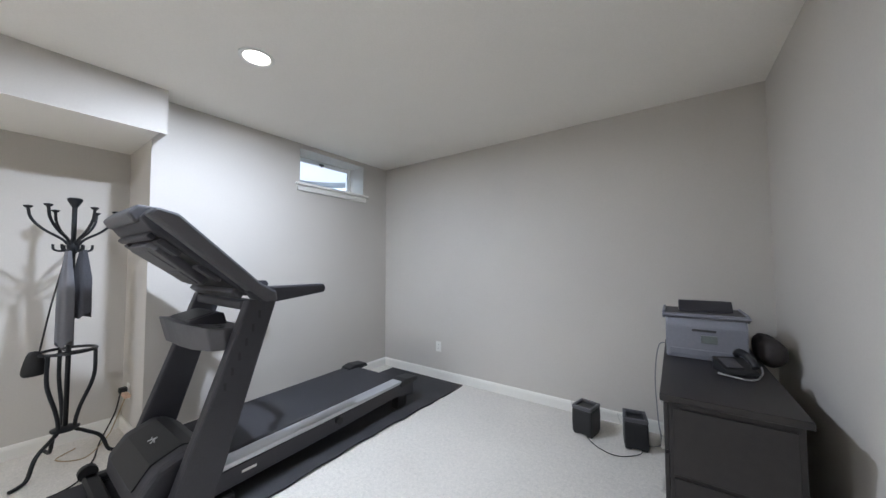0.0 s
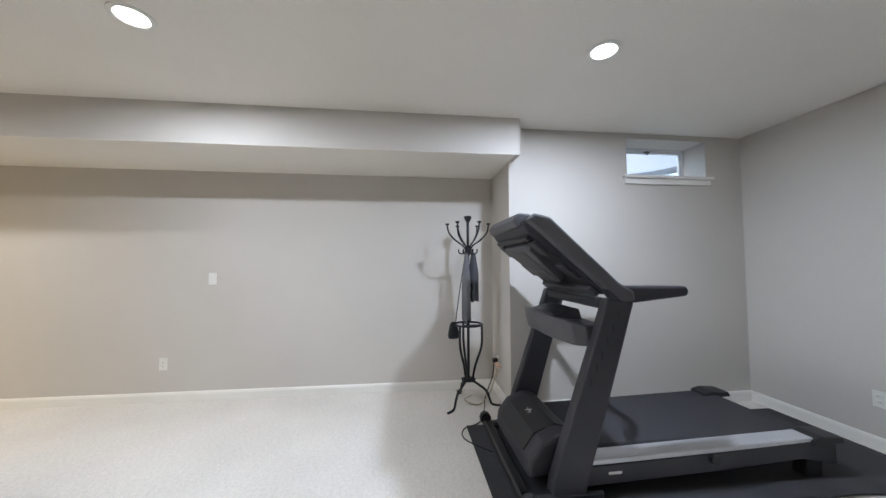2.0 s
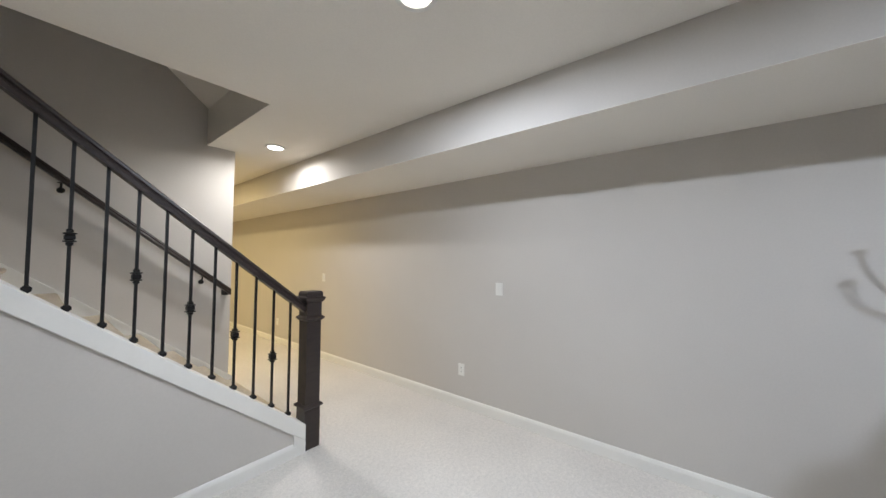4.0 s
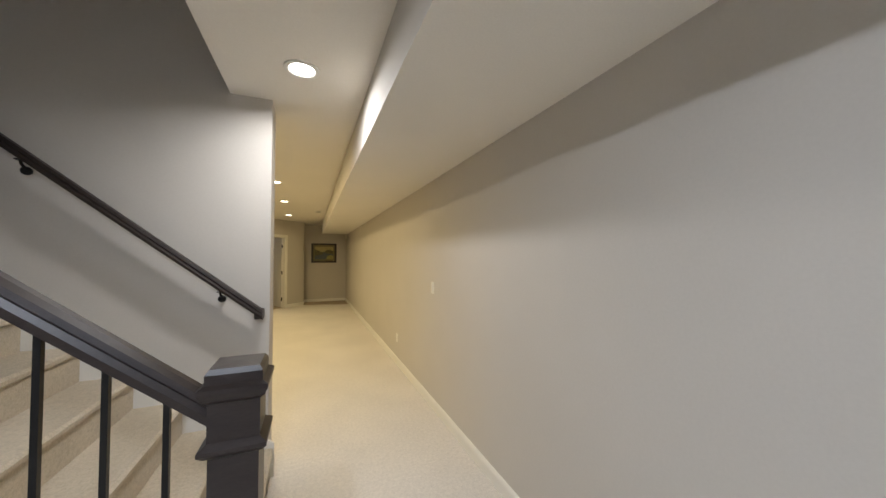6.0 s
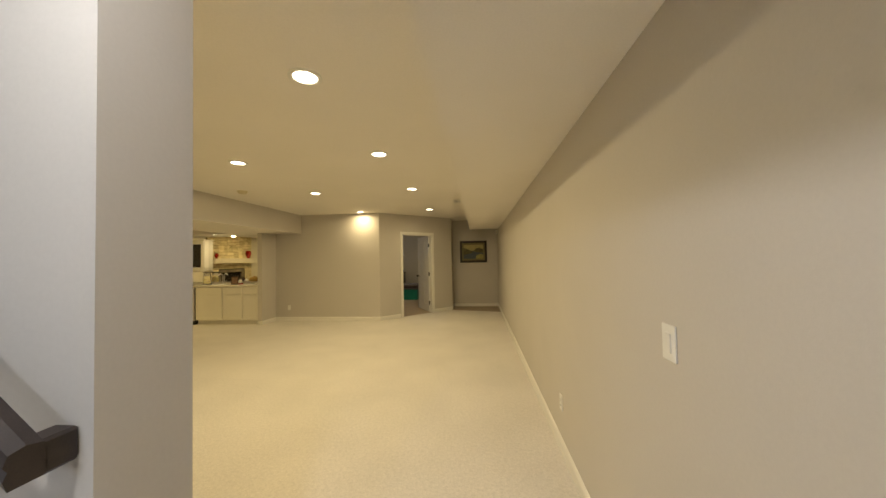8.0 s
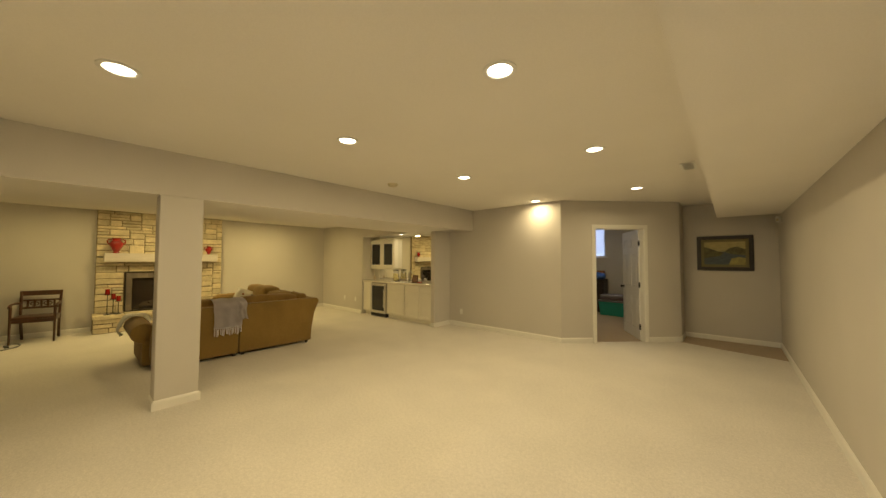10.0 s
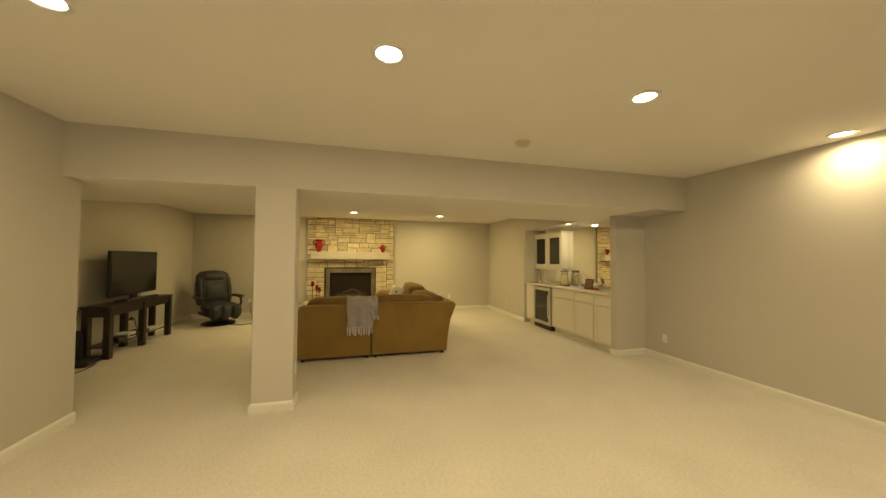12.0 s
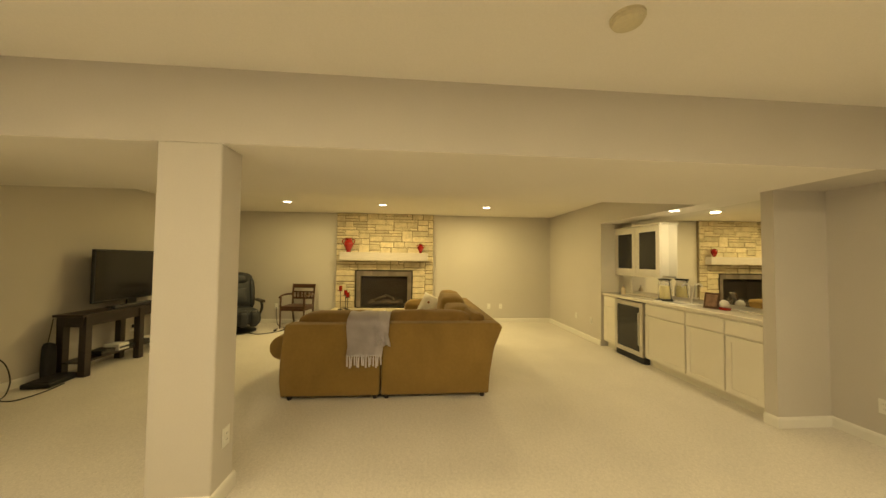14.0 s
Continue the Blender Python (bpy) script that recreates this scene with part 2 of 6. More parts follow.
# the wall with the door, at 45 degrees
DW0 = (-2.93, 15.71)
DW = pose(DW0[0], DW0[1], 0, 0, 0, 45)
DW_LEN, DOOR_S0, DOOR_S1, DOOR_H = 2.26, 0.64, 1.57, 2.08


def angled(name, boxes, material, label, category, bevel=0.0):
    bm = B(*boxes, bevel=bevel)
    ob = solid(name, bm, material, label, category, "structure")
    ob.matrix_world = DW
    return ob


angled("wall_door", [(0, DOOR_S0, 0, T, 0, CEIL), (DOOR_S1, DW_LEN, 0, T, 0, CEIL), (DOOR_S0, DOOR_S1, 0, T, DOOR_H, CEIL)],
       PAINT, "matte greige painted wall around a doorway", "wall")
HALL_X, HALL_Y = -1.33, 17.9
wall("wall_hall", (HALL_X - T, HALL_X, 17.31, HALL_Y, 0, CEIL))
wall("wall_picture", (HALL_X - T, 0, HALL_Y, HALL_Y + T, 0, CEIL))
BED_Y, BW0, BW1, BZ0, BZ1 = 20.4, -4.45, -3.42, 1.60, 2.47
wall("wall_bedroom", (-5.2, -1.33, BED_Y, BED_Y + T, 0, BZ0), (-5.2, BW0, BED_Y, BED_Y + T, BZ0, CEIL), (BW1, -1.33, BED_Y, BED_Y + T, BZ0, CEIL),
     (BW0, BW1, BED_Y, BED_Y + T, BZ1, CEIL), (-5.2, -5.08, 15.91, BED_Y, 0, CEIL), (HALL_X - T, HALL_X, HALL_Y + T, BED_Y, 0, CEIL))

# floor and ceilings
solid("floor", B((-10.7, 0.2, 0.9, 20.6, -0.12, 0)), CARPET, "cream cut-pile wall-to-wall carpet", "carpet", "structure")
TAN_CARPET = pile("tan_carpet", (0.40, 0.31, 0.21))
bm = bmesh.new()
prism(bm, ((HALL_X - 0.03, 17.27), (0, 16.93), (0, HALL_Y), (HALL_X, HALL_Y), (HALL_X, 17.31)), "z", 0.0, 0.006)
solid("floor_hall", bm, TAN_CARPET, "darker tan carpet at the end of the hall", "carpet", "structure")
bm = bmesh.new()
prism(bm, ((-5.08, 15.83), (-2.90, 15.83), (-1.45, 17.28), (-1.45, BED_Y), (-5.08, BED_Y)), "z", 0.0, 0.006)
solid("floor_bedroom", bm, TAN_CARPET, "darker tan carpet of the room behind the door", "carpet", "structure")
solid("ceiling", B((-4.40, -0.28, 1.01, 3.41, CEIL, CEIL + T), (-4.40, T, 3.41, 7.26, CEIL, CEIL + T), (-4.40, WELL_X, 7.26, STAIR_Y0, CEIL, CEIL + T), (WELL_X, T, 7.26, 8.80, CEIL, CEIL + T), (BEAM_X, T, 8.80, NORTH_Y, CEIL, CEIL + T),
                   (-5.2, T, NORTH_Y, BED_Y + T, CEIL, CEIL + T)), CEILING, "flat off-white painted ceiling", "ceiling", "structure")
solid("ceiling_living", B((LIV_X - T, BEAM_BACK, 7.48, LIV_Y + T, LIVING_CEIL, LIVING_CEIL + 0.14)), CEILING, "flat off-white ceiling of the sitting area", "ceiling", "structure")
bm = bmesh.new()
prism(bm, ((WELL_X, CEIL + T), (WELL_X, 2.95), (-4.35, 2.95 + 2.71 * 0.83), (-4.35, 5.2), (-6.72, 5.2), (-6.72, 5.32), (WELL_X + T, 5.32), (WELL_X + T, CEIL + T)), "y", STAIR_Y0, STAIR_Y1)
solid("ceiling_well", bm, CEILING, "off-white ceiling sloping up above the stairs", "ceiling", "structure")
solid("ceiling_beam", B((BEAM_BACK, BEAM_X, 7.48, LIV_Y + T, LOW, CEIL + T), (-5.56, BEAM_X, LIV_Y + T, NORTH_Y, LOW, CEIL + T), (BAR_X0, -5.56, LIV_Y + T, BAR_BACK, LOW, CEIL + T)),
      PAINT, "wide dropped beam boxed in painted drywall", "beam", "structure")
solid("ceiling_soffit", B((-0.80, 0, 3.49, 17.46, SOFFIT, CEIL)), PAINT, "long boxed duct soffit in painted drywall", "soffit", "structure")
solid("ceiling_soffit_underside", B((-0.7995, -0.001, 3.533, 17.457, SOFFIT - 0.002, SOFFIT - 0.0002)), CEILING, "off-white painted underside of the soffit", "ceiling", "structure")
solid("ceiling_beam_underside", B((BEAM_BACK + 0.003, BEAM_X - 0.003, 7.62, LIV_Y - 0.001, LOW - 0.003, LOW - 0.0005)), CEILING, "off-white painted underside of the beam", "ceiling", "structure")
solid("ceiling_niche_underside", B((BAR_X0 + 0.002, BAR_X1 - 0.002, LIV_Y + 0.001, BAR_BACK - 0.002, LOW - 0.003, LOW - 0.0005)), CEILING, "off-white painted ceiling of the bar niche", "ceiling", "structure")
COL = (-5.11, -4.888, 10.44, 10.80)
solid("column", B((*COL, 0, LOW), bevel=0.006), PAINT, "square boxed-in drywall column", "column", "structure")


# baseboards: each run is (x0, y0, x1, y1), the room to the left of the way
def baseboard(x0, y0, x1, y1):
    bm = bmesh.new()
    d = Vector((x1 - x0, y1 - y0, 0))
    prof = ((0, 0), (0.016, 0), (0.016, 0.07), (0.012, 0.082), (0.007, 0.09), (0, 0.094))
    prism(bm, prof, "x", 0, d.length)
    ob = solid("baseboard", bm, TRIM, "white painted wood baseboard", "baseboard", "structure")
    ob.matrix_world = pose(x0, y0, 0, 0, 0, math.degrees(math.atan2(d.y, d.x)))


def on_door_wall(s):
    return DW0[0] + s * math.sqrt(0.5), DW0[1] + s * math.sqrt(0.5)


E_ = 0.016
for run in ((0, 3.53, 0, HALL_Y), (-0.6, 1.13, -0.6, 3.53 + E_), (-0.6, 3.53, 0, 3.53), (-4.28, 1.13, -0.6, 1.13), (-4.28, 7.26, -4.28, 1.13),
            (-1.44, 7.26, -4.28, 7.26), (-1.39, 9.0 + E_, -1.39, 8.77), (-5.09 - E_, 9.0, -1.39, 9.0), (-5.09, 7.6, -5.09, 9.0), (LIV_X, 7.6, -5.09, 7.6),
            (LIV_X, LIV_Y, LIV_X, 12.36), (LIV_X, 10.12, LIV_X, 7.6), (BAR_X0 - 0.01, LIV_Y, LIV_X, LIV_Y), (-5.56 + E_, 15.18, BAR_X1, 15.18), (-5.56, NORTH_Y, -5.56, 15.18),
            (-2.93, NORTH_Y, -5.56, NORTH_Y), (*on_door_wall(DOOR_S0 - 0.07), *DW0), (*on_door_wall(DW_LEN + 0.006), *on_door_wall(DOOR_S1 + 0.07)),
            (HALL_X, HALL_Y, HALL_X, 17.31), (0, HALL_Y, HALL_X, HALL_Y), (COL[1], COL[3], COL[1], COL[2]), (COL[0], COL[2], COL[0], COL[3]),
            (COL[1] + E_, COL[2], COL[0] - E_, COL[2]), (COL[0] - E_, COL[3], COL[1] + E_, COL[3]), (HALL_X - T, BED_Y, -5.08, BED_Y)):
    baseboard(*run)


# ---- ceiling lamps ----
def downlight(x, y, z, lamp, color, watts, label, spread=180, group="recessed downlights"):
    ob = thing("recessed_downlight", x, y, z, label, "ceiling light", group=group)
    bm = bmesh.new()
    lathe(bm, ((0.098, 0.0), (0.098, -0.006), (0.090, -0.009), (0.074, -0.007), (0.070, -0.002), (0.070, 0.0)), 32)
    part("trim_ring", bm, WHITE_PLASTIC, ob, "thin white trim ring", True)
    bm = bmesh.new()
    lathe(bm, ((0, -0.003), (0.05, -0.0035), (0.0695, -0.002)), 32)
    part("lamp_face", bm, lamp, ob, "glowing lamp face", True)
    d = bpy.data.lights.new("downlight", "AREA")
    d.shape, d.size, d.energy, d.color, d.spread = "DISK", 0.10, watts, color, radians(spread)
    s = new("downlight_glow", d)
    s.parent = ob
    s.location = (0, 0, -0.012)


COOL_LABEL = "round recessed ceiling downlight glowing white"
WARM_LABEL = "round recessed ceiling downlight glowing warm white"
for x, y, w, tone in ((-1.71, 3.30, COOL_W, COOL), (-1.70, 5.85, COOL_W * 0.88, (0.87, 0.955, 1.12)), (-1.19, 8.29, CORRIDOR_W, NEUTRAL)):
    downlight(x, y, CEIL, LAMP_COOL, tone, w, COOL_LABEL, 178 if y < 8 else 166)
for x, y in ((-3.27, 10.04), (-3.26, 11.53), (-3.26, 13.28), (-1.62, 10.02), (-1.62, 11.50), (-1.62, 13.26), (-1.67, 15.48), (-3.31, 15.50)):
    downlight(x, y, CEIL, LAMP_WARM, WARM, WARM_W * (0.72 if y > 15 else 1.0), WARM_LABEL, 166 if y > 15 else 180)
for x, y, k in ((-9.07, 9.56, 0.55), (-9.16, 11.30, 0.92), (-9.18, 13.33, 1.0)):
    downlight(x, y, LIVING_CEIL, LAMP_WARM, GOLD, LIVING_W * k, WARM_LABEL)
# added fill lamp, out of view, to brighten the room behind the door
downlight(-3.3, 18.5, CEIL, LAMP_WARM, WARM, BED_FILL_W, WARM_LABEL)
downlight(-6.80, 15.27, LOW, LAMP_WARM, WARM, BAR_W, WARM_LABEL)


# ---- stairs ----
RISE, RUN, STEPS, FOOT_X = 0.195, 0.240, 16, -1.38
SLOPE = RISE / RUN
# the floor's carpet again, with the shade on the steps put into its colour
CARPET_STAIR_SHADED = pile("stair_carpet_shaded", (0.54, 0.46, 0.34), 130.0, 48.0, 3.0, 0.003)
stairs = thing("staircase", FOOT_X, 8.07, 0, "straight staircase with beige carpeted steps", "stairs", kind="structure")
for i in range(STEPS):
    bm = bmesh.new()
    x = -i * RUN
    prism(bm, ((x, 0 if i == 0 else (i - 1) * RISE), (x, (i + 1) * RISE - 0.045), (x + 0.022, (i + 1) * RISE - 0.03), (x + 0.024, (i + 1) * RISE - 0.012), (x + 0.012, (i + 1) * RISE),
               (x - RUN, (i + 1) * RISE), (x - RUN, 0 if i == 0 else (i - 1) * RISE)), "y", -0.69, 0.68)
    part("step", bm, CARPET_STAIR_SHADED, stairs)
bm = bmesh.new()
L = STEPS * RUN
prism(bm, ((0.03, 0), (0.03, 0.20), (-L, 0.17 + L * SLOPE), (-L, L * SLOPE - 0.25), (-0.3, 0)), "y", 0.682, 0.698)
prism(bm, ((0.03, 0.20), (0.03, 0.222), (-L, 0.192 + L * SLOPE), (-L, 0.17 + L * SLOPE)), "y", 0.676, 0.6985)
part("skirt_board", bm, TRIM, stairs, "white painted sloping skirt board")

# the low wall that carries the balustrade
bm = bmesh.new()
CAP0 = 0.20
prism(bm, ((-1.38, 0), (-1.38, CAP0 - 0.03), (-4.28, CAP0 - 0.03 + 2.9 * SLOPE), (-4.28, 0)), "y", 7.26, 7.38)
solid("wall_stringer", bm, PAINT, "matte greige painted wall under the open stairs", "wall", "structure")
bm = bmesh.new()
prism(bm, ((-1.372, CAP0 - 0.115), (-1.372, CAP0 + 0.006), (-4.28, CAP0 + 2.908 * SLOPE), (-4.28, CAP0 - 0.115 + 2.908 * SLOPE)), "y", 7.244, 7.396, 0.004, 1)
prism(bm, ((-1.372, 0), (-1.372, CAP0 - 0.115), (-1.46, CAP0 - 0.115 + 0.108 * SLOPE), (-1.46, 0)), "y", 7.246, 7.394)
solid("trim_stringer", bm, TRIM, "white painted cap board along the open stairs", "trim", "structure")


def taper_post(bm, rows):
    """Square sections (half width, height) joined up."""
    rings = [[bm.verts.new((sx * h, sy * h, z)) for sx, sy in ((-1, -1), (1, -1), (1, 1), (-1, 1))] for h, z in rows]
    for a, b in zip(rings, rings[1:]):
        for k in range(4):
            bm.faces.new((a[k], a[(k + 1) % 4], b[(k + 1) % 4], b[k]))
    bm.faces.new(rings[0][::-1])
    bm.faces.new(rings[-1])
    return bm


balustrade = thing("balustrade", -1.315, 7.32, 0, "dark-stained wood balustrade with black iron balusters", "balustrade")
post = part("newel_post", taper_post(bmesh.new(), ((0.062, 0), (0.062, 0.30), (0.066, 0.302), (0.078, 0.312), (0.078, 0.322), (0.064, 0.335), (0.058, 0.336),
            (0.058, 0.965), (0.066, 0.970), (0.078, 0.983), (0.078, 0.993), (0.062, 1.005), (0.060, 1.006), (0.060, 1.105),
            (0.072, 1.117), (0.080, 1.135), (0.080, 1.147), (0.066, 1.155), (0.066, 1.180), (0.058, 1.193), (0, 1.195))), DARKWOOD, balustrade, "square dark-stained newel post")
bm = bmesh.new()
rail0 = 1.035
prism(bm, ((-0.032, -0.03), (0.032, -0.03), (0.034, -0.005), (0.026, 0.012), (0.034, 0.022), (0.030, 0.04), (0.012, 0.05), (-0.012, 0.05), (-0.030, 0.04), (-0.034, 0.022), (-0.026, 0.012), (-0.034, -0.005)), "x", 0, 1)
for v in bm.verts:
    d = v.co.x
    v.co.x = -0.05 - d * 2.9
    v.co.z += rail0 + (0.05 + d * 2.9) * SLOPE - 0.02
part("top_rail", bm, DARKWOOD, balustrade, "moulded dark-stained top rail")
k = 0
x = -0.16
while x > -2.9:
    zb = CAP0 + (-0.05 - x) * SLOPE + 0.0
    zt = rail0 - 0.045 - x * SLOPE
    bm = bmesh.new()
    box(bm, x - 0.007, x + 0.007, -0.007, 0.007, zb - 0.02, zt)
    part("baluster", bm, IRON, balustrade)
    bm = bmesh.new()
    def collar(z, r, h):
        rr = ((r * 0.5, z - h), (r, z - h * 0.4), (r, z + h * 0.4), (r * 0.5, z + h))
        rings = [[bm.verts.new((x + sx * q, sy * q, zz)) for sx, sy in ((-1, -1), (1, -1), (1, 1), (-1, 1))] for q, zz in rr]
        for a, b in zip(rings, rings[1:]):
            for j in range(4):
                bm.faces.new((a[j], a[(j + 1) % 4], b[(j + 1) % 4], b[j]))
        bm.faces.new(rings[0][::-1])
        bm.faces.new(rings[-1])
    collar(zb + 0.012, 0.017, 0.016)
    part("shoe", bm, IRON, balustrade, "cast iron baluster shoe")
    if k % 2 == 1:
        bm = bmesh.new()
        mid = (zb + zt) / 2 - 0.06
        collar(mid, 0.019, 0.020)
        collar(mid + 0.019, 0.023, 0.006)
        collar(mid - 0.019, 0.023, 0.006)
        collar(mid + 0.032, 0.013, 0.010)
        collar(mid - 0.032, 0.013, 0.010)
        part("knuckle", bm, IRON, balustrade, "cast iron knuckle")
    k += 1
    x -= 0.122

handrail = thing("handrail", -1.42, 8.69, 0, "dark-stained wood handrail on metal wall brackets", "handrail")
bm = bmesh.new()
prism(bm, ((-0.024, -0.03), (0.024, -0.03), (0.030, -0.01), (0.024, 0.004), (0.030, 0.014), (0.024, 0.032), (0, 0.038), (-0.024, 0.032), (-0.030, 0.014), (-0.024, 0.004), (-0.030, -0.01)), "x", 0, 1)
for v in bm.verts:
    d = v.co.x
    v.co.x = -d * 3.3
    v.co.z += 1.105 + d * 3.3 * SLOPE
part("rail", bm, DARKWOOD, handrail, "moulded dark-stained rail")
part("return_end", B((-0.055, 0.0, 0.02, 0.08, 1.072, 1.14), bevel=0.006), DARKWOOD, handrail)
for d in (0.24, 1.15, 2.1):
    bm = bmesh.new()
    z = 1.03 + d * SLOPE
    bmesh.ops.create_icosphere(bm, subdivisions=2, radius=0.024, matrix=Matrix.Translation((-d, 0.045, z - 0.01)))
    tube(bm, ((-d, 0.08, z - 0.01), (-d, 0.045, z - 0.01), (-d, 0.01, z + 0.02), (-d, 0, z + 0.045)), 0.007)
    lathe(bm, ((0.022, 0), (0.022, 0.004)), 12, (-d, 0, z + 0.038))
    part("bracket", bm, IRON, handrail, "dark metal ball bracket", True)

# ---- fixtures on the walls ----
def outlet(x, y, z, rz, name="wall_outlet", label="white plastic duplex wall outlet"):
    """A cover plate on a wall; local -y looks into the room."""
    ob = thing(name, x, y, z, label, "outlet", rz, group="wall outlets")
    part("cover_plate", B((-0.036, 0.036, -0.006, 0, -0.058, 0.058), bevel=0.002), WHITE_PLASTIC, ob)
    for dz in (-0.02, 0.02):
        part("socket", B((-0.016, 0.016, -0.009, -0.005, dz - 0.013, dz + 0.013), bevel=0.003), WHITE_PLASTIC, ob)
        for dx in (-0.006, 0.006):
            part("slot", B((dx - 0.001, dx + 0.001, -0.0096, -0.0086, dz - 0.004, dz + 0.006)), SLOT, ob)


def switch(x, y, z, rz, gangs=1):
    w = 0.036 + 0.023 * (gangs - 1)
    ob = thing("light_switch", x, y, z, "white plastic rocker light switch", "light switch", rz, group="light switches")
    part("cover_plate", B((-w, w, -0.006, 0, -0.058, 0.058), bevel=0.002), WHITE_PLASTIC, ob)
    for g in range(gangs):
        c = (g - (gangs - 1) / 2) * 0.046
        part("rocker", B((c - 0.015, c + 0.015, -0.010, -0.005, -0.032, 0.032), bevel=0.002), WHITE_PLASTIC, ob)


EAST, SOUTH_FACE, WEST_FACE, NORTH_FACE = -90, 180, 90, 0
outlet(0, 6.79, 0.36, EAST)
outlet(0, 10.72, 0.36, EAST)
outlet(-1.475, 1.13, 0.36, SOUTH_FACE)
outlet(-0.20, 3.53, 0.33, SOUTH_FACE)
outlet(-5.02, COL[3], 0.36, SOUTH_FACE)
outlet(-5.22, NORTH_Y, 0.32, NORTH_FACE)
for y in (8.85, 13.68, 13.96):
    outlet(LIV_X, y, 0.38, WEST_FACE)
outlet(-9.17, LIV_Y, 0.38, NORTH_FACE)
outlet(-8.62, LIV_Y, 0.38, NORTH_FACE)
switch(0, 6.37, 1.18, EAST, 1)
switch(0, 9.29, 1.18, EAST, 1)

smoke = thing("smoke_detector", -4.27, 12.90, CEIL, "round yellowed white plastic smoke detector", "smoke detector")
YELLOWED = mat("yellowed_plastic", (0.62, 0.56, 0.38), 0.5, vary=0.03)
part("base_ring", lathe(bmesh.new(), ((0.075, 0), (0.075, -0.012), (0.07, -0.014)), 32), YELLOWED, smoke, "", True)
part("cover", lathe(bmesh.new(), ((0.066, -0.012), (0.064, -0.03), (0.05, -0.038), (0.0, -0.04)), 32), YELLOWED, smoke, "", True)
sensor = thing("wall_sensor", -0.015, 17.50, 2.17, "small white plastic corner sensor high on the wall", "sensor", rz=-45)
part("case", B((-0.03, 0.03, -0.045, 0.0, -0.05, 0.05), bevel=0.008, seg=2), WHITE_PLASTIC, sensor)
part("lens", B((-0.018, 0.018, -0.048, -0.044, -0.03, 0.01), bevel=0.002), YELLOWED, sensor)
vent = thing("ceiling_vent", -0.98, 14.55, CEIL, "white metal slatted ceiling air vent", "air vent")
part("frame", B((-0.07, 0.07, -0.17, -0.15, -0.008, 0), (-0.07, 0.07, 0.15, 0.17, -0.008, 0), (-0.07, -0.05, -0.15, 0.15, -0.008, 0), (0.05, 0.07, -0.15, 0.15, -0.008, 0)), WHITE_PLASTIC, vent)
part("backing", B((-0.05, 0.05, -0.15, 0.15, -0.0015, 0)), SLOT, vent)
for i in range(7):
    part("slat", box(bmesh.new(), -0.007, 0.007, -0.15, 0.15, -0.001, 0.001, turn=pose(-0.042 + i * 0.014, 0, -0.005, 0, 35, 0)), WHITE_PLASTIC, vent)

# ---- basement window ----
window = thing("window_1", -0.345, (WIN_Y0 + WIN_Y1) / 2, WIN_Z0, "small white vinyl basement window high in the wall", "window", kind="structure")
hw, hh = (WIN_Y1 - WIN_Y0) / 2, WIN_Z1 - WIN_Z0
VINYL = mat("white_vinyl", (0.80, 0.80, 0.80), 0.35, vary=0.02)
part("window_frame", B((0, 0.06, -hw, hw, 0, 0.02), (0, 0.06, -hw, hw, hh - 0.02, hh), (0, 0.06, -hw, -hw + 0.02, 0.02, hh - 0.02), (0, 0.06, hw - 0.02, hw, 0.02, hh - 0.02), bevel=0.003), VINYL, window)
part("sash", B((0.012, 0.045, -hw + 0.021, hw - 0.021, 0.021, 0.041), (0.012, 0.045, -hw + 0.021, hw - 0.021, hh - 0.041, hh - 0.021),
               (0.012, 0.045, -hw + 0.021, -hw + 0.041, 0.041, hh - 0.041), (0.012, 0.045, hw - 0.041, hw - 0.021, 0.041, hh - 0.041), bevel=0.003), VINYL, window)
PANE = glass("window_glass", alpha=0.08)
pane = part("pane", B((0.028, 0.034, -hw + 0.04, hw - 0.04, 0.04, hh - 0.04)), PANE, window)
pane.visible_shadow = False
part("latch", B((-0.012, 0.012, -0.03, 0.03, hh - 0.045, hh - 0.025), (-0.03, -0.008, 0.005, 0.02, hh - 0.065, hh - 0.03), bevel=0.003), mat("grey_metal", (0.2, 0.2, 0.2), 0.4, 0.8), window, "small grey metal latch")
part("window_sill", B((-0.30, 0.0, -hw - 0.05, hw + 0.05, -0.03, -0.002), (-0.275, -0.256, -hw - 0.035, hw + 0.035, -0.085, -0.03), bevel=0.004), TRIM, window, "white painted wood sill with apron")
well = thing("window_well", -0.26, (WIN_Y0 + WIN_Y1) / 2, WIN_Z0 - 0.35, "curved corrugated steel window well", "window well", kind="structure")
bm = bmesh.new()
GALV = mat("galvanized_steel", (0.55, 0.57, 0.6), 0.45, 0.7, vary=0.12, scale=8)
pts = [(0.75 * math.sin(math.pi * k / 16), -0.75 * math.cos(math.pi * k / 16)) for k in range(17)]
rows = [[bm.verts.new((p[0] * (1 + 0.02 * math.sin(j * 1.6)), p[1] * (1 + 0.02 * math.sin(j * 1.6)), j * 0.035)) for p in pts] for j in range(20)]
for a, b in zip(rows, rows[1:]):
    for k in range(16):
        bm.faces.new((a[k], a[k + 1], b[k + 1], b[k]))
part("corrugated_wall", bm, GALV, well, "", True)
part("gravel", B((0, 0.8, -0.75, 0.75, -0.05, 0.0)), mat("gravel", (0.3, 0.28, 0.26), 0.9, vary=0.3, scale=40, bump=1, bump_scale=60), well, "grey gravel bed")
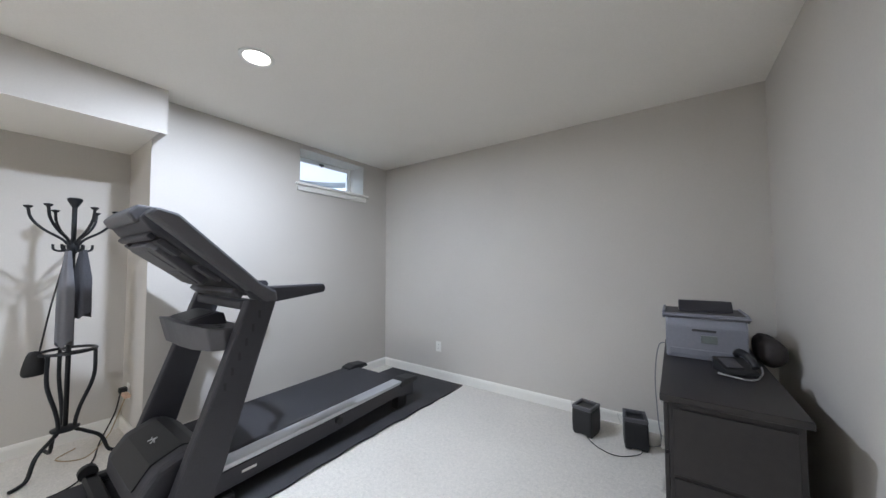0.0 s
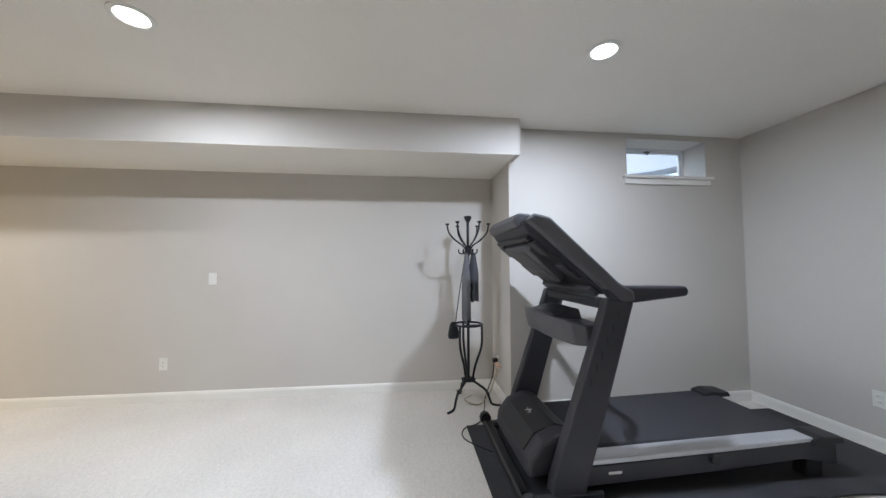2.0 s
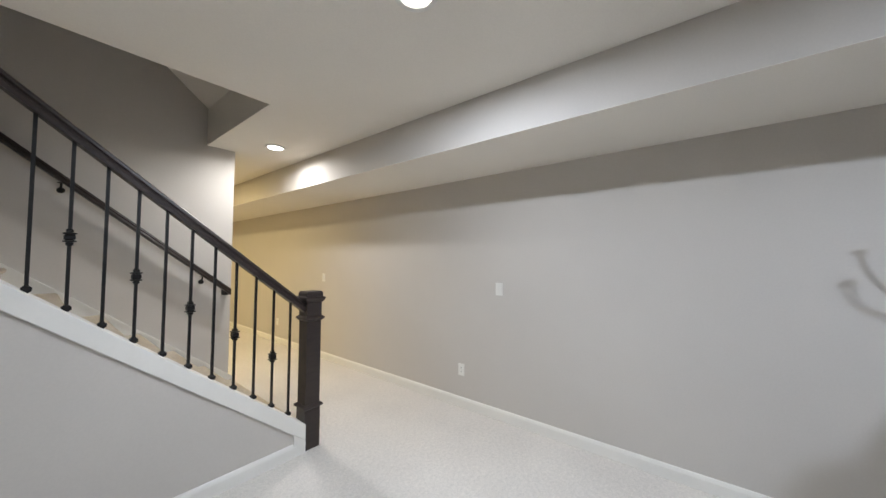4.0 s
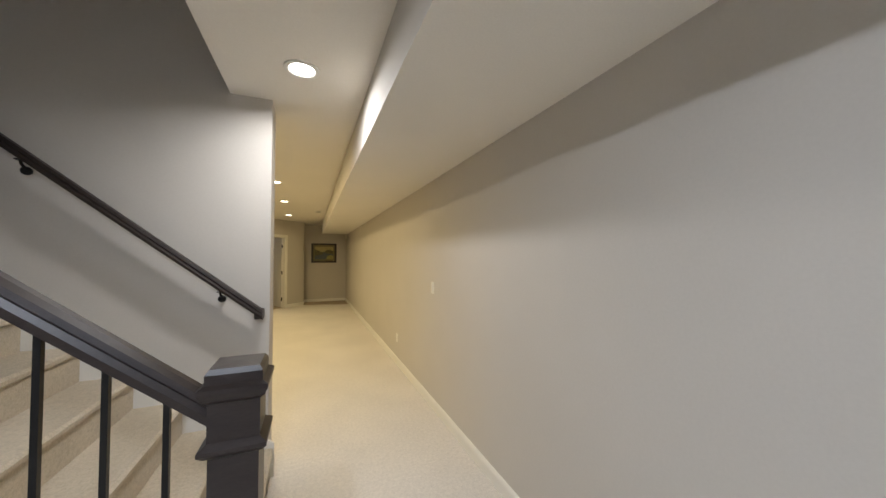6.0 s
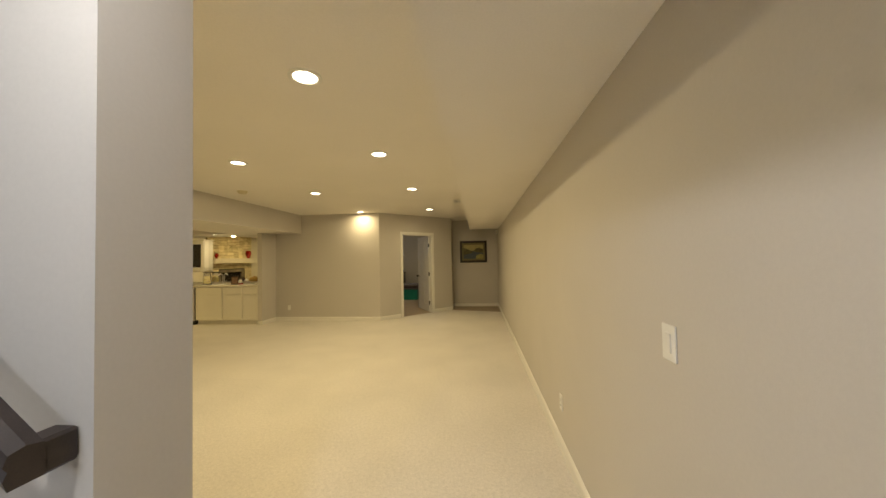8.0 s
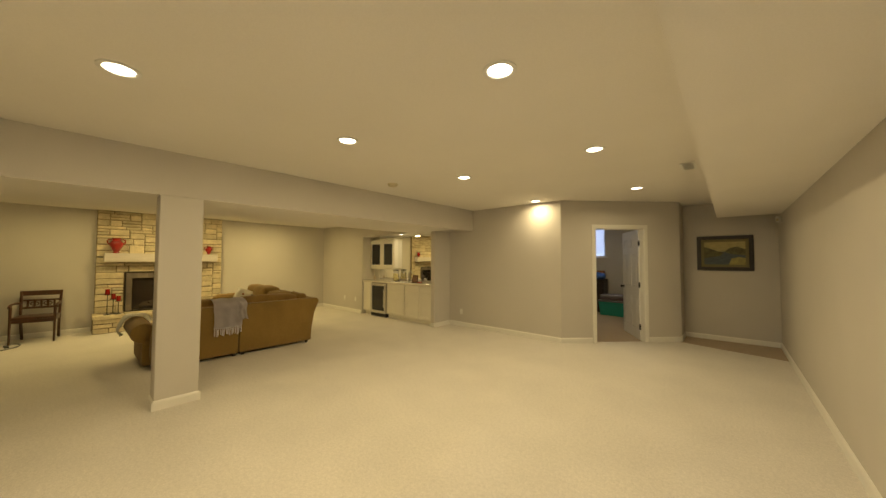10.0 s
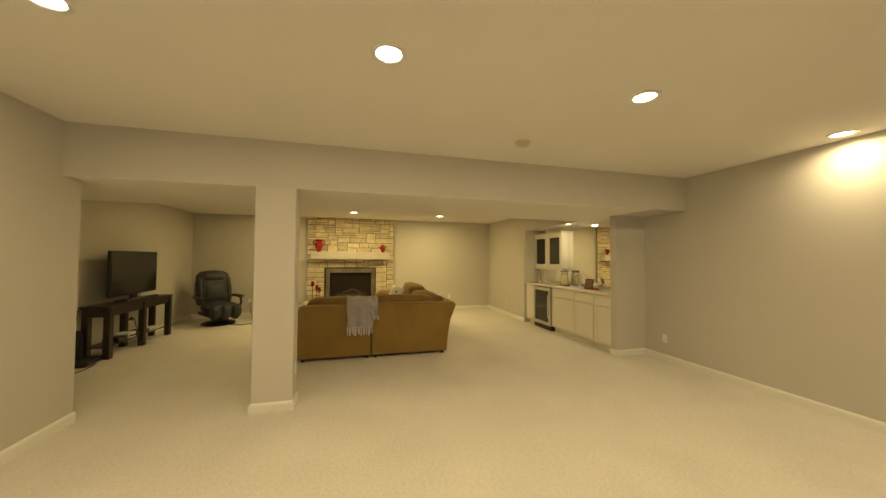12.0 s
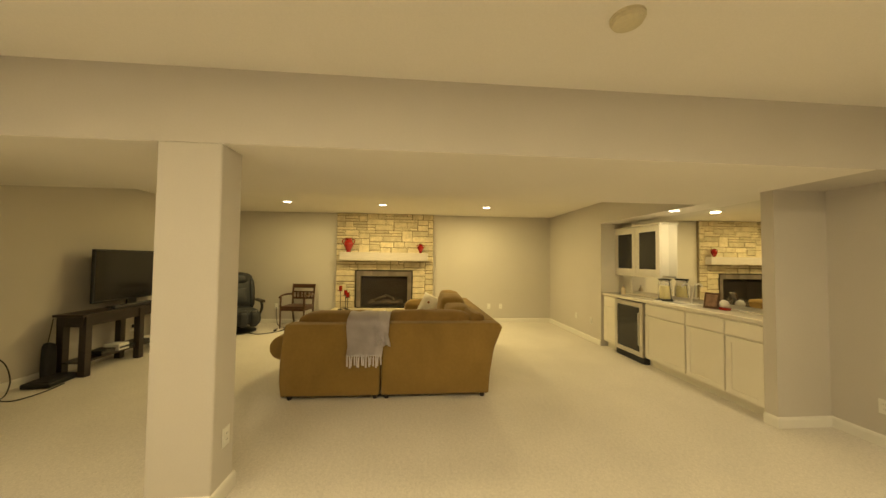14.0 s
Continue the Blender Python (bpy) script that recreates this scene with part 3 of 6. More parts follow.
solid("ground", B((0.45, 40, -40, 60, 2.3, 2.36), (-0.27, 0.45, -40, 1.0, 2.3, 2.36), (0.13, 0.45, 2.9, 60, 2.72, 2.76)), mat("grass", (0.06, 0.10, 0.03), 0.9, vary=0.3, scale=5), "green lawn outside the window", "ground", "structure")

# ---- treadmill and mat ----
MAT = mat("rubber_mat", (0.035, 0.035, 0.038), 0.75, vary=0.12, scale=4, fine=0.15, fine_scale=120, bump=0.4, bump_scale=160)
bm = bmesh.new()
nx, ny = 14, 40
rows = []
for j in range(ny + 1):
    row = []
    for i in range(nx + 1):
        x = -1.83 + i / nx * 1.03
        y = 1.19 + j / ny * 2.78
        wave = 0.012 * math.sin(y * 9) * max(0, 1 - i / 2.0) * (1.6 < y < 3.3)
        row.append((x + 0.012 * math.sin(y * 3.1) * (i == 0), y, 0.004 + abs(wave)))
    rows.append(row)
top = [[bm.verts.new((x, y, z + 0.008)) for x, y, z in r] for r in rows]
bot = [[bm.verts.new((x, y, max(0.0, z - 0.004))) for x, y, z in r] for r in rows]
for j in range(ny):
    for i in range(nx):
        bm.faces.new((top[j][i], top[j][i + 1], top[j + 1][i + 1], top[j + 1][i]))
        bm.faces.new((bot[j][i], bot[j + 1][i], bot[j + 1][i + 1], bot[j][i + 1]))
for j in range(ny):
    bm.faces.new((top[j][0], top[j + 1][0], bot[j + 1][0], bot[j][0]))
    bm.faces.new((top[j][nx], bot[j][nx], bot[j + 1][nx], top[j + 1][nx]))
for i in range(nx):
    bm.faces.new((top[0][i], bot[0][i], bot[0][i + 1], top[0][i + 1]))
    bm.faces.new((top[ny][i], top[ny][i + 1], bot[ny][i + 1], bot[ny][i]))
solid("exercise_mat", bm, MAT, "black rubber exercise mat rippled along one edge", "mat", smooth=True)

DARK_PLASTIC = mat("charcoal_plastic", (0.032, 0.031, 0.037), 0.5, vary=0.08, fine=0.1, fine_scale=150, bump=0.1, bump_scale=300)
GREY_PLASTIC = mat("grey_plastic", (0.085, 0.083, 0.09), 0.5, vary=0.08, bump=0.1, bump_scale=300)
BLACK_PLASTIC = mat("black_plastic", (0.014, 0.014, 0.015), 0.5, vary=0.08, bump=0.05)
BELT = mat("running_belt", (0.03, 0.03, 0.034), 0.85, vary=0.06, fine=0.2, fine_scale=200, bump=0.3, bump_scale=400)
SILVER = mat("silver_trim", (0.55, 0.56, 0.58), 0.4, 0.5, vary=0.05, stretch=(8, 1, 8))
# local: x across, y towards the console, origin at the middle of the deck on the floor
mill = thing("treadmill", -1.265, 2.62, 0.012, "dark grey folding treadmill with an angled console", "treadmill")
W = 0.35
part("belt", B((-0.25, 0.25, -0.74, 0.86, 0.17, 0.217), bevel=0.01), BELT, mill, "black running belt")
for s in (-1, 1):
    a, b = sorted((s * 0.255, s * 0.35))
    bm = bmesh.new()
    low = 0.015 if s < 0 else 0.042
    prism(bm, ((-0.66, 0.225 - low), (-0.64, 0.255 - low), (0.86, 0.215 - low), (0.86, 0.185 - low)), "x", a, b, 0.006)
    part("side_rail", bm, SILVER if s < 0 else BELT, mill, "silver foot rail" if s < 0 else "dark foot rail")
    bm = bmesh.new()
    prism(bm, ((-0.80, 0.08), (-0.80, 0.215), (-0.66, 0.222 if s < 0 else 0.205), (0.88, 0.165), (0.88, 0.06), (0.0, 0.09), (-0.55, 0.12)), "x", s * 0.26 if s > 0 else -0.352, 0.352 if s > 0 else -0.26, 0.008)
    part("side_frame", bm, DARK_PLASTIC, mill)
    bm = bmesh.new()
    prism(bm, ((-0.72, 0.0), (-0.73, 0.12), (-0.62, 0.14), (-0.60, 0.0)), "x", s * 0.27 if s > 0 else -0.335, 0.335 if s > 0 else -0.27, 0.008)
    part("rear_foot", bm, BLACK_PLASTIC, mill)
    bm = bmesh.new()
    prism(bm, ((-0.86, 0.20), (-0.84, 0.237), (-0.70, 0.247), (-0.62, 0.228), (-0.62, 0.19)), "x", s * 0.24 if s > 0 else -0.36, 0.36 if s > 0 else -0.24, 0.01)
    part("end_cap", bm, BLACK_PLASTIC, mill, "black roller end cap")
    # upright: leans towards the walker as it rises
    bm = bmesh.new()
    prism(bm, ((0.86, 0.0), (1.05, 0.0), (1.035, 0.12), (0.69, 1.11), (0.53, 1.09)), "x", s * 0.31 if s > 0 else -0.372, 0.372 if s > 0 else -0.31, 0.012)
    part("upright", bm, DARK_PLASTIC, mill)
    part("base_tube", B((s * 0.345 - 0.03, s * 0.345 + 0.03, 0.74, 1.22, 0.0, 0.05), bevel=0.012), BLACK_PLASTIC, mill)
    bm = bmesh.new()
    prism(bm, ((0.66, 1.10), (0.70, 1.16), (0.60, 1.18), (0.19, 1.175), (0.175, 1.14), (0.19, 1.115), (0.52, 1.08)), "x", s * 0.315 if s > 0 else -0.37, 0.37 if s > 0 else -0.315, 0.014)
    part("handlebar", bm, DARK_PLASTIC, mill, "padded side handlebar")
    bm = bmesh.new()
    prism(bm, ((0.52, 1.09), (0.60, 1.085), (0.69, 1.16), (1.07, 1.49), (1.155, 1.56), (1.12, 1.598), (1.03, 1.575), (0.62, 1.20), (0.53, 1.15)), "x", s * 0.305 if s > 0 else -0.374, 0.374 if s > 0 else -0.305, 0.014)
    part("console_arm", bm, GREY_PLASTIC, mill, "grey console side moulding")
part("cross_brace", B((-0.30, 0.30, 0.62, 0.70, 1.04, 1.10), bevel=0.012), DARK_PLASTIC, mill)
part("pulse_bar", tube(bmesh.new(), [(-0.28, 0.55, 1.12), (-0.20, 0.45, 1.14), (0.20, 0.45, 1.14), (0.28, 0.55, 1.12)], 0.018, 10), BLACK_PLASTIC, mill, "black front grip bar", True)
bm = bmesh.new()
prism(bm, ((0.60, 1.15), (0.66, 1.12), (1.12, 1.49), (1.16, 1.55), (1.12, 1.60), (1.05, 1.59)), "x", -0.30, 0.30, 0.015, 2)
part("console", bm, DARK_PLASTIC, mill, "dark grey angled console housing")
under = pose(0, 0.89, 1.305, math.degrees(math.atan2(0.37, 0.46)), 0, 0)
# no real hollow: a black sheet carries the shade under the console
part("rear_recess", box(bmesh.new(), -0.295, 0.295, -0.285, 0.27, -0.004, 0.0, bevel=0.002, turn=under), BLACK_PLASTIC, mill, "flat black plate with the shade of the console hollow in its colour")
bm = bmesh.new()
prism(bm, ((-0.20, 0.20), (-0.155, 0.235), (0.155, 0.235), (0.20, 0.20), (0.135, -0.10), (0.10, -0.13), (-0.10, -0.13), (-0.135, -0.10)), "z", -0.05, 0.0, 0.008, 2)
bmesh.ops.transform(bm, matrix=under, verts=bm.verts)
hump = part("rear_housing", bm, GREY_PLASTIC, mill, "tapered grey housing under the console")
for y0, y1, d in ((0.04, 0.20, 0.055), (-0.10, 0.015, 0.058)):
    part("access_plate", box(bmesh.new(), -0.105, 0.105, y0, y1, -d, -0.045, bevel=0.004, turn=under), GREY_PLASTIC, hump, "flat access plate")
for k in range(5):
    part("vent_slot", box(bmesh.new(), -0.06, 0.06, -0.085 + k * 0.02, -0.077 + k * 0.02, -0.0595, -0.057, turn=under), SLOT, hump)
for sx in (-1, 1):
    a, b = sorted((sx * 0.215, sx * 0.292))
    part("edge_rib", box(bmesh.new(), a, b, 0.12, 0.24, -0.03, 0.0, bevel=0.006, turn=under), DARK_PLASTIC, mill)
    part("edge_rib", box(bmesh.new(), a, b, -0.12, 0.02, -0.024, 0.0, bevel=0.006, turn=under), DARK_PLASTIC, mill)
part("lower_lip", box(bmesh.new(), -0.29, 0.29, -0.275, -0.205, -0.034, 0.0, bevel=0.010, seg=2, turn=under), GREY_PLASTIC, mill, "grey lower lip of the console")
part("upper_lip", box(bmesh.new(), -0.27, 0.27, 0.25, 0.285, -0.03, 0.0, bevel=0.010, seg=2, turn=under), DARK_PLASTIC, mill)
q = math.degrees(math.atan2(0.43, 0.42))
face = pose(0, 0.80, 1.345, q, 0, 0)
bm = box(bmesh.new(), -0.27, 0.27, -0.22, 0.24, 0.003, 0.012, bevel=0.004, turn=face)
panel = part("control_panel", bm, BLACK_PLASTIC, mill, "black control panel")
part("screen", box(bmesh.new(), -0.12, 0.12, 0.0, 0.14, 0.011, 0.017, bevel=0.003, turn=face), SCREEN_GLASS, panel, "dark display screen")
for sx in (-0.2, 0.2):
    part("cup_ledge", box(bmesh.new(), sx - 0.05, sx + 0.05, -0.15, 0.02, 0.011, 0.02, bevel=0.006, turn=face), GREY_PLASTIC, panel)
    part("speaker_grille", box(bmesh.new(), sx - 0.05, sx + 0.05, 0.08, 0.19, 0.011, 0.015, bevel=0.003, turn=face), SLOT, panel)
part("key_strip", box(bmesh.new(), -0.12, 0.12, -0.17, -0.05, 0.011, 0.015, bevel=0.003, turn=face), GREY_PLASTIC, panel)
bm = bmesh.new()
prism(bm, ((1.04, 1.56), (1.09, 1.615), (1.16, 1.62), (1.20, 1.57), (1.17, 1.525)), "x", -0.25, 0.25, 0.015, 3)
part("visor", bm, GREY_PLASTIC, mill, "rounded grey console crown")
bm = bmesh.new()
prism(bm, ((-0.305, 0.66), (-0.325, 0.80), (-0.30, 0.875), (-0.21, 0.935), (-0.10, 0.965), (0.0, 0.972), (0.10, 0.965), (0.21, 0.935), (0.30, 0.875), (0.325, 0.80), (0.305, 0.66)), "z", 0.825, 0.945)
for v in bm.verts:
    if v.co.z < 0.9:
        v.co.y = 0.68 + (v.co.y - 0.68) * 0.86
        v.co.z += 0.02 * (1 - abs(v.co.x) / 0.33)
    else:
        v.co.z += max(0.0, v.co.y - 0.82) * 0.33
bmesh.ops.bevel(bm, geom=bm.edges[:], offset=0.010, segments=2, affect="EDGES", profile=0.6)
tray = part("accessory_tray", bm, GREY_PLASTIC, mill, "grey bowed tray between the uprights")
for sx in (-0.23, 0.23):
    part("cup_well", lathe(bmesh.new(), ((0.044, 0.0), (0.047, 0.004), (0.047, 0.007), (0.036, 0.007), (0.034, 0.0015), (0, 0.0015)), 24, (sx, 0.80, 0.945)), BLACK_PLASTIC, tray, "black cup well", True)
bm = bmesh.new()
prism(bm, ((0.70, 0.945), (0.72, 1.015), (0.76, 1.02), (0.90, 0.985), (0.90, 0.944)), "x", -0.15, 0.15, 0.008)
part("tray_ledge", bm, DARK_PLASTIC, tray, "sloping dark ledge in the tray")
part("ledge_pad", box(bmesh.new(), -0.13, 0.13, -0.06, 0.06, 0, 0.004, bevel=0.001, turn=pose(0, 0.83, 1.003, -14, 0, 0)), BLACK_PLASTIC, tray)
bm = bmesh.new()
prism(bm, ((0.76, 0.10), (0.78, 0.235), (0.86, 0.305), (0.93, 0.325), (1.06, 0.275), (1.13, 0.18), (1.14, 0.07)), "x", -0.285, 0.285, 0.03, 3)
part("motor_hood", bm, DARK_PLASTIC, mill, "rounded grey motor cover")
bm = bmesh.new()
prism(bm, ((0.87, 0.312), (0.93, 0.331), (1.065, 0.280), (1.136, 0.184), (1.130, 0.180), (1.06, 0.268), (0.93, 0.315), (0.88, 0.300)), "x", -0.20, 0.20)
part("hood_panel", bm, BLACK_PLASTIC, mill, "glossy black centre panel")
bm = bmesh.new()
for a, dx, w, h in ((32, -0.008, 0.007, 0.045), (-32, 0.008, 0.007, 0.045), (90, 0.0, 0.005, 0.056), (70, 0.020, 0.005, 0.022), (70, -0.020, 0.005, 0.022)):
    box(bm, -w / 2, w / 2, -h / 2, h / 2, 0, 0.003, turn=pose(0, 1.0, 0.3065, -20.6, 0, 0) @ pose(dx, 0, 0, 0, 0, a))
part("badge", bm, SILVER, mill, "small silver emblem shape")
part("front_bar", B((-0.375, 0.375, 1.15, 1.22, 0.0, 0.05), bevel=0.012), BLACK_PLASTIC, mill)
for s in (-1, 1):
    part("wheel", tube(bmesh.new(), [(s * 0.39, 1.19, 0.045), (s * 0.425, 1.19, 0.045)], 0.045, 16), BLACK_PLASTIC, mill, "", True)
for z in range(6):
    part("mark", B((-0.3735, -0.3725, 0.80 - z * 0.035, 0.815 - z * 0.035, 0.62 + z * 0.075, 0.665 + z * 0.075)), BLACK_PLASTIC, mill, "faint dark lettering block")
part("latch_knob", tube(bmesh.new(), [(-0.352, 0.05, 0.165), (-0.375, 0.05, 0.165)], 0.028, 14), BLACK_PLASTIC, mill, "black folding latch knob", True)
part("warning_sticker", B((-0.3535, -0.3522, 0.62, 0.70, 0.12, 0.135)), WHITE_PLASTIC, mill, "small white sticker")

for ob in mill.children_recursive:
    ob.data.transform(Matrix.Diagonal((1.19, 1, 1, 1)))

CORD = mat("black_cord", (0.015, 0.015, 0.015), 0.5)
bm = bmesh.new()
tube(bm, curve_pts([(-1.2, 3.86, 0.02), (-1.02, 4.02, 0.02), (-0.85, 4.0, 0.01), (-0.75, 3.85, 0.01), (-0.5, 3.75, 0.01), (-0.34, 3.70, 0.05), (-0.30, 3.62, 0.22), (-0.22, 3.58, 0.33), (-0.20, 3.55, 0.345)], 6), 0.005, 6)
solid("treadmill_cable", bm, CORD, "black power cord running to the wall outlet", "cable", smooth=True)
plug = thing("power_adapter", -0.20, 3.548, 0.345, "black plug and orange-white adapter in the outlet", "plug")
part("plug", B((-0.022, 0.022, -0.008, 0.04, -0.018, 0.022), bevel=0.005), BLACK_PLASTIC, plug)
part("adapter", B((-0.13, -0.025, -0.008, 0.03, -0.035, -0.008), bevel=0.005), mat("peach_plastic", (0.75, 0.5, 0.36), 0.5), plug, "pale orange adapter block")
bm = bmesh.new()
tube(bm, curve_pts([(-0.31, 3.57, 0.31), (-0.36, 3.62, 0.2), (-0.34, 3.66, 0.08), (-0.42, 3.78, 0.01), (-0.30, 3.9, 0.01), (-0.2, 3.8, 0.01)], 6), 0.004, 6)
solid("extension_cord", bm, mat("tan_cord", (0.4, 0.3, 0.18), 0.6), "thin tan cord hanging from the outlet", "cable", smooth=True)

# ---- coat rack ----
RACK = mat("dark_grey_metal", (0.035, 0.037, 0.04), 0.42, 0.7, vary=0.12, bump=0.08)
rack = thing("coat_rack", -0.37, 3.87, 0, "dark metal standing coat rack with curved hooks", "coat rack")
part("pole", tube(bmesh.new(), [(0, 0, 0.22), (0, 0, 1.74)], 0.013, 10), RACK, rack, "", True)
part("finial", lathe(bmesh.new(), ((0.012, 1.72), (0.02, 1.735), (0.036, 1.765), (0.038, 1.78), (0.03, 1.787), (0, 1.79)), 16), RACK, rack, "", True)
for k in range(6):
    a = 2 * math.pi * (k + 0.35) / 6
    c, s = math.cos(a), math.sin(a)
    bm = bmesh.new()
    tube(bm, curve_pts([(c * 0.01, s * 0.01, 1.44), (c * 0.05, s * 0.05, 1.50), (c * 0.13, s * 0.13, 1.56), (c * 0.185, s * 0.185, 1.63), (c * 0.20, s * 0.20, 1.70)], 5), 0.008, 7)
    hook = part("upper_hook", bm, RACK, rack, "", True)
    part("knob", lathe(bmesh.new(), ((0.008, 0), (0.02, 0.01), (0.022, 0.018), (0, 0.024)), 10, (c * 0.20, s * 0.20, 1.695)), RACK, hook, "", True)
    bm = bmesh.new()
    tube(bm, curve_pts([(c * 0.01, s * 0.01, 1.44), (c * 0.05, s * 0.05, 1.42), (c * 0.085, s * 0.085, 1.43), (c * 0.09, s * 0.09, 1.465)], 4), 0.007, 6)
    part("lower_hook", bm, RACK, rack, "", True)
part("collar", lathe(bmesh.new(), ((0.014, 1.40), (0.03, 1.43), (0.032, 1.46), (0.014, 1.50)), 14), RACK, rack, "", True)
ring = [(0.132 * math.cos(2 * math.pi * k / 28), 0.132 * math.sin(2 * math.pi * k / 28), 0.745) for k in range(28)]
part("umbrella_ring", tube(bmesh.new(), ring, 0.010, 7, closed=True), RACK, rack, "", True)
for k in range(3):
    a = 2 * math.pi * (k + 0.1) / 3
    c, s = math.cos(a), math.sin(a)
    part("ring_spoke", tube(bmesh.new(), [(0, 0, 0.735), (c * 0.128, s * 0.128, 0.745)], 0.006, 6), RACK, rack, "", True)
    bm = bmesh.new()
    tube(bm, curve_pts([(c * 0.128, s * 0.128, 0.74), (c * 0.125, s * 0.125, 0.55), (c * 0.065, s * 0.065, 0.36), (c * 0.045, s * 0.045, 0.23), (c * 0.09, s * 0.09, 0.19), (c * 0.17, s * 0.17, 0.13),
                        (c * 0.21, s * 0.21, 0.03), (c * 0.25, s * 0.25, 0.012), (c * 0.30, s * 0.30, 0.012)], 5), 0.011, 8)
    part("leg", bm, RACK, rack, "curved metal leg", True)
part("foot_plate", lathe(bmesh.new(), ((0.0, 0.215), (0.065, 0.22), (0.07, 0.232), (0.04, 0.245), (0, 0.25)), 20), RACK, rack, "", True)


def hanging_cloth(name, x, y, z_top, z_bot, w, d, rz, material, label, category):
    bm = bmesh.new()
    n, m = 28, 14
    rows = []
    for j in range(m + 1):
        t = j / m
        ww = w * (0.35 + 0.65 * min(1, t * 2.2))
        rows.append([bm.verts.new((ww * math.cos(2 * math.pi * k / n) * (1 + 0.14 * math.sin(5 * 2 * math.pi * k / n + t)), d * (0.5 + 0.5 * t) * math.sin(2 * math.pi * k / n) * (1 + 0.25 * math.sin(4 * 2 * math.pi * k / n)),
                                   z_top - (z_top - z_bot) * t + (0.02 * math.sin(3 * 2 * math.pi * k / n) if j == m else 0))) for k in range(n)])
    for a, b in zip(rows, rows[1:]):
        for k in range(n):
            bm.faces.new((a[k], a[(k + 1) % n], b[(k + 1) % n], b[k]))
    bm.faces.new(rows[0])
    bm.faces.new(rows[-1][::-1])
    ob = solid(name, bm, material, label, category, smooth=True)
    ob.matrix_world = pose(x, y, 0, 0, 0, rz)
    return ob


GREY_CLOTH = mat("grey_cloth", (0.065, 0.066, 0.075), 0.9, vary=0.15, scale=9, fine=0.15, fine_scale=250, bump=0.3, bump_scale=300, stretch=(1, 1, 0.4))
hanging_cloth("hanging_scarf", -0.415, 3.825, 1.43, 0.98, 0.05, 0.03, 60, GREY_CLOTH, "dark grey cloth hanging from the coat rack", "scarf")
hanging_cloth("hanging_towel", -0.425, 3.895, 1.42, 0.80, 0.042, 0.028, 60, mat("light_grey_cloth", (0.15, 0.15, 0.16), 0.9, vary=0.1, bump=0.3), "grey towel hanging from the coat rack", "towel")
brush = thing("hanging_bag", -0.39, 4.015, 0.62, "small black bag hung on the rack's ring", "bag")
bm = bmesh.new()
cushion(bm, -0.02, 0.02, -0.045, 0.045, 0.0, 0.15, 0.018, 5, 0.005, 0.006, 3)
for v in bm.verts:
    v.co.y *= 1.25 - v.co.z * 4
part("pouch", bm, BLACK_PLASTIC, brush, "", True)
part("strap", tube(bmesh.new(), curve_pts([(0, -0.02, 0.15), (0.0, -0.06, 0.45), (0.01, -0.12, 0.80)], 4), 0.005, 6), CORD, brush, "thin black strap", True)

# ---- dresser with printer and phone ----
ESPRESSO = mat("espresso_laminate", (0.020, 0.017, 0.017), 0.38, vary=0.15, scale=5, fine=0.1, fine_scale=40, stretch=(6, 1, 6), bump=0.03)
dresser = thing("dresser", -3.90, 1.83, 0, "low black-brown dresser with drawers against the wall", "dresser")
part("body", B((-0.21, 0.205, -0.60, 0.62, 0.06, 0.725), bevel=0.003), ESPRESSO, dresser)
part("plinth", B((-0.20, 0.18, -0.58, 0.60, 0.0, 0.06)), ESPRESSO, dresser)
part("top", B((-0.23, 0.235, -0.62, 0.64, 0.725, 0.755), bevel=0.003), ESPRESSO, dresser, "smooth dark top with thin edges")
part("side_panel", B((-0.19, 0.19, 0.62, 0.628, 0.42, 0.70), bevel=0.002), ESPRESSO, dresser)
part("side_panel", B((-0.19, 0.19, 0.62, 0.628, 0.08, 0.405), bevel=0.002), ESPRESSO, dresser)
STEEL = mat("brushed_steel", (0.62, 0.60, 0.57), 0.3, 1.0, vary=0.06, fine=0.1, fine_scale=150, stretch=(1, 1, 20))
for row in range(3):
    for col in range(2):
        y0 = -0.595 + col * 0.605
        z0 = 0.075 + row * 0.215
        dr = part("drawer", B((0.205, 0.223, y0, y0 + 0.60, z0, z0 + 0.205), bevel=0.003), ESPRESSO, dresser)
        part("handle", B((0.223, 0.245, y0 + 0.24, y0 + 0.36, z0 + 0.10, z0 + 0.115), bevel=0.004), STEEL, dr, "small steel pull")

PRINTER_GREY = mat("printer_plastic", (0.22, 0.225, 0.26), 0.5, vary=0.03, bump=0.05)
printer = thing("printer", -3.87, 1.55, 0.755, "grey desktop laser printer on the dresser", "printer")
bm = bmesh.new()
prism(bm, ((-0.20, 0), (0.20, 0), (0.20, 0.19), (0.17, 0.25), (-0.20, 0.25)), "y", -0.19, 0.19, 0.012)
bmesh.ops.rotate(bm, verts=bm.verts, cent=(0, 0, 0), matrix=Matrix.Rotation(radians(90), 3, "Z"))
part("body", bm, PRINTER_GREY, printer)
part("paper_slot", B((-0.05, 0.06, 0.196, 0.204, 0.165, 0.178)), SLOT, printer)
part("front_tray", B((-0.17, 0.17, 0.19, 0.203, 0.02, 0.06), bevel=0.003), PRINTER_GREY, printer)
part("display", B((-0.055, 0.02, 0.197, 0.206, 0.10, 0.145), bevel=0.002), mat("lcd_green", (0.16, 0.18, 0.17), 0.3), printer, "small dull display window")
part("lid", B((-0.195, 0.195, -0.19, 0.14, 0.25, 0.262), bevel=0.004), DARK_PLASTIC, printer, "darker top cover")
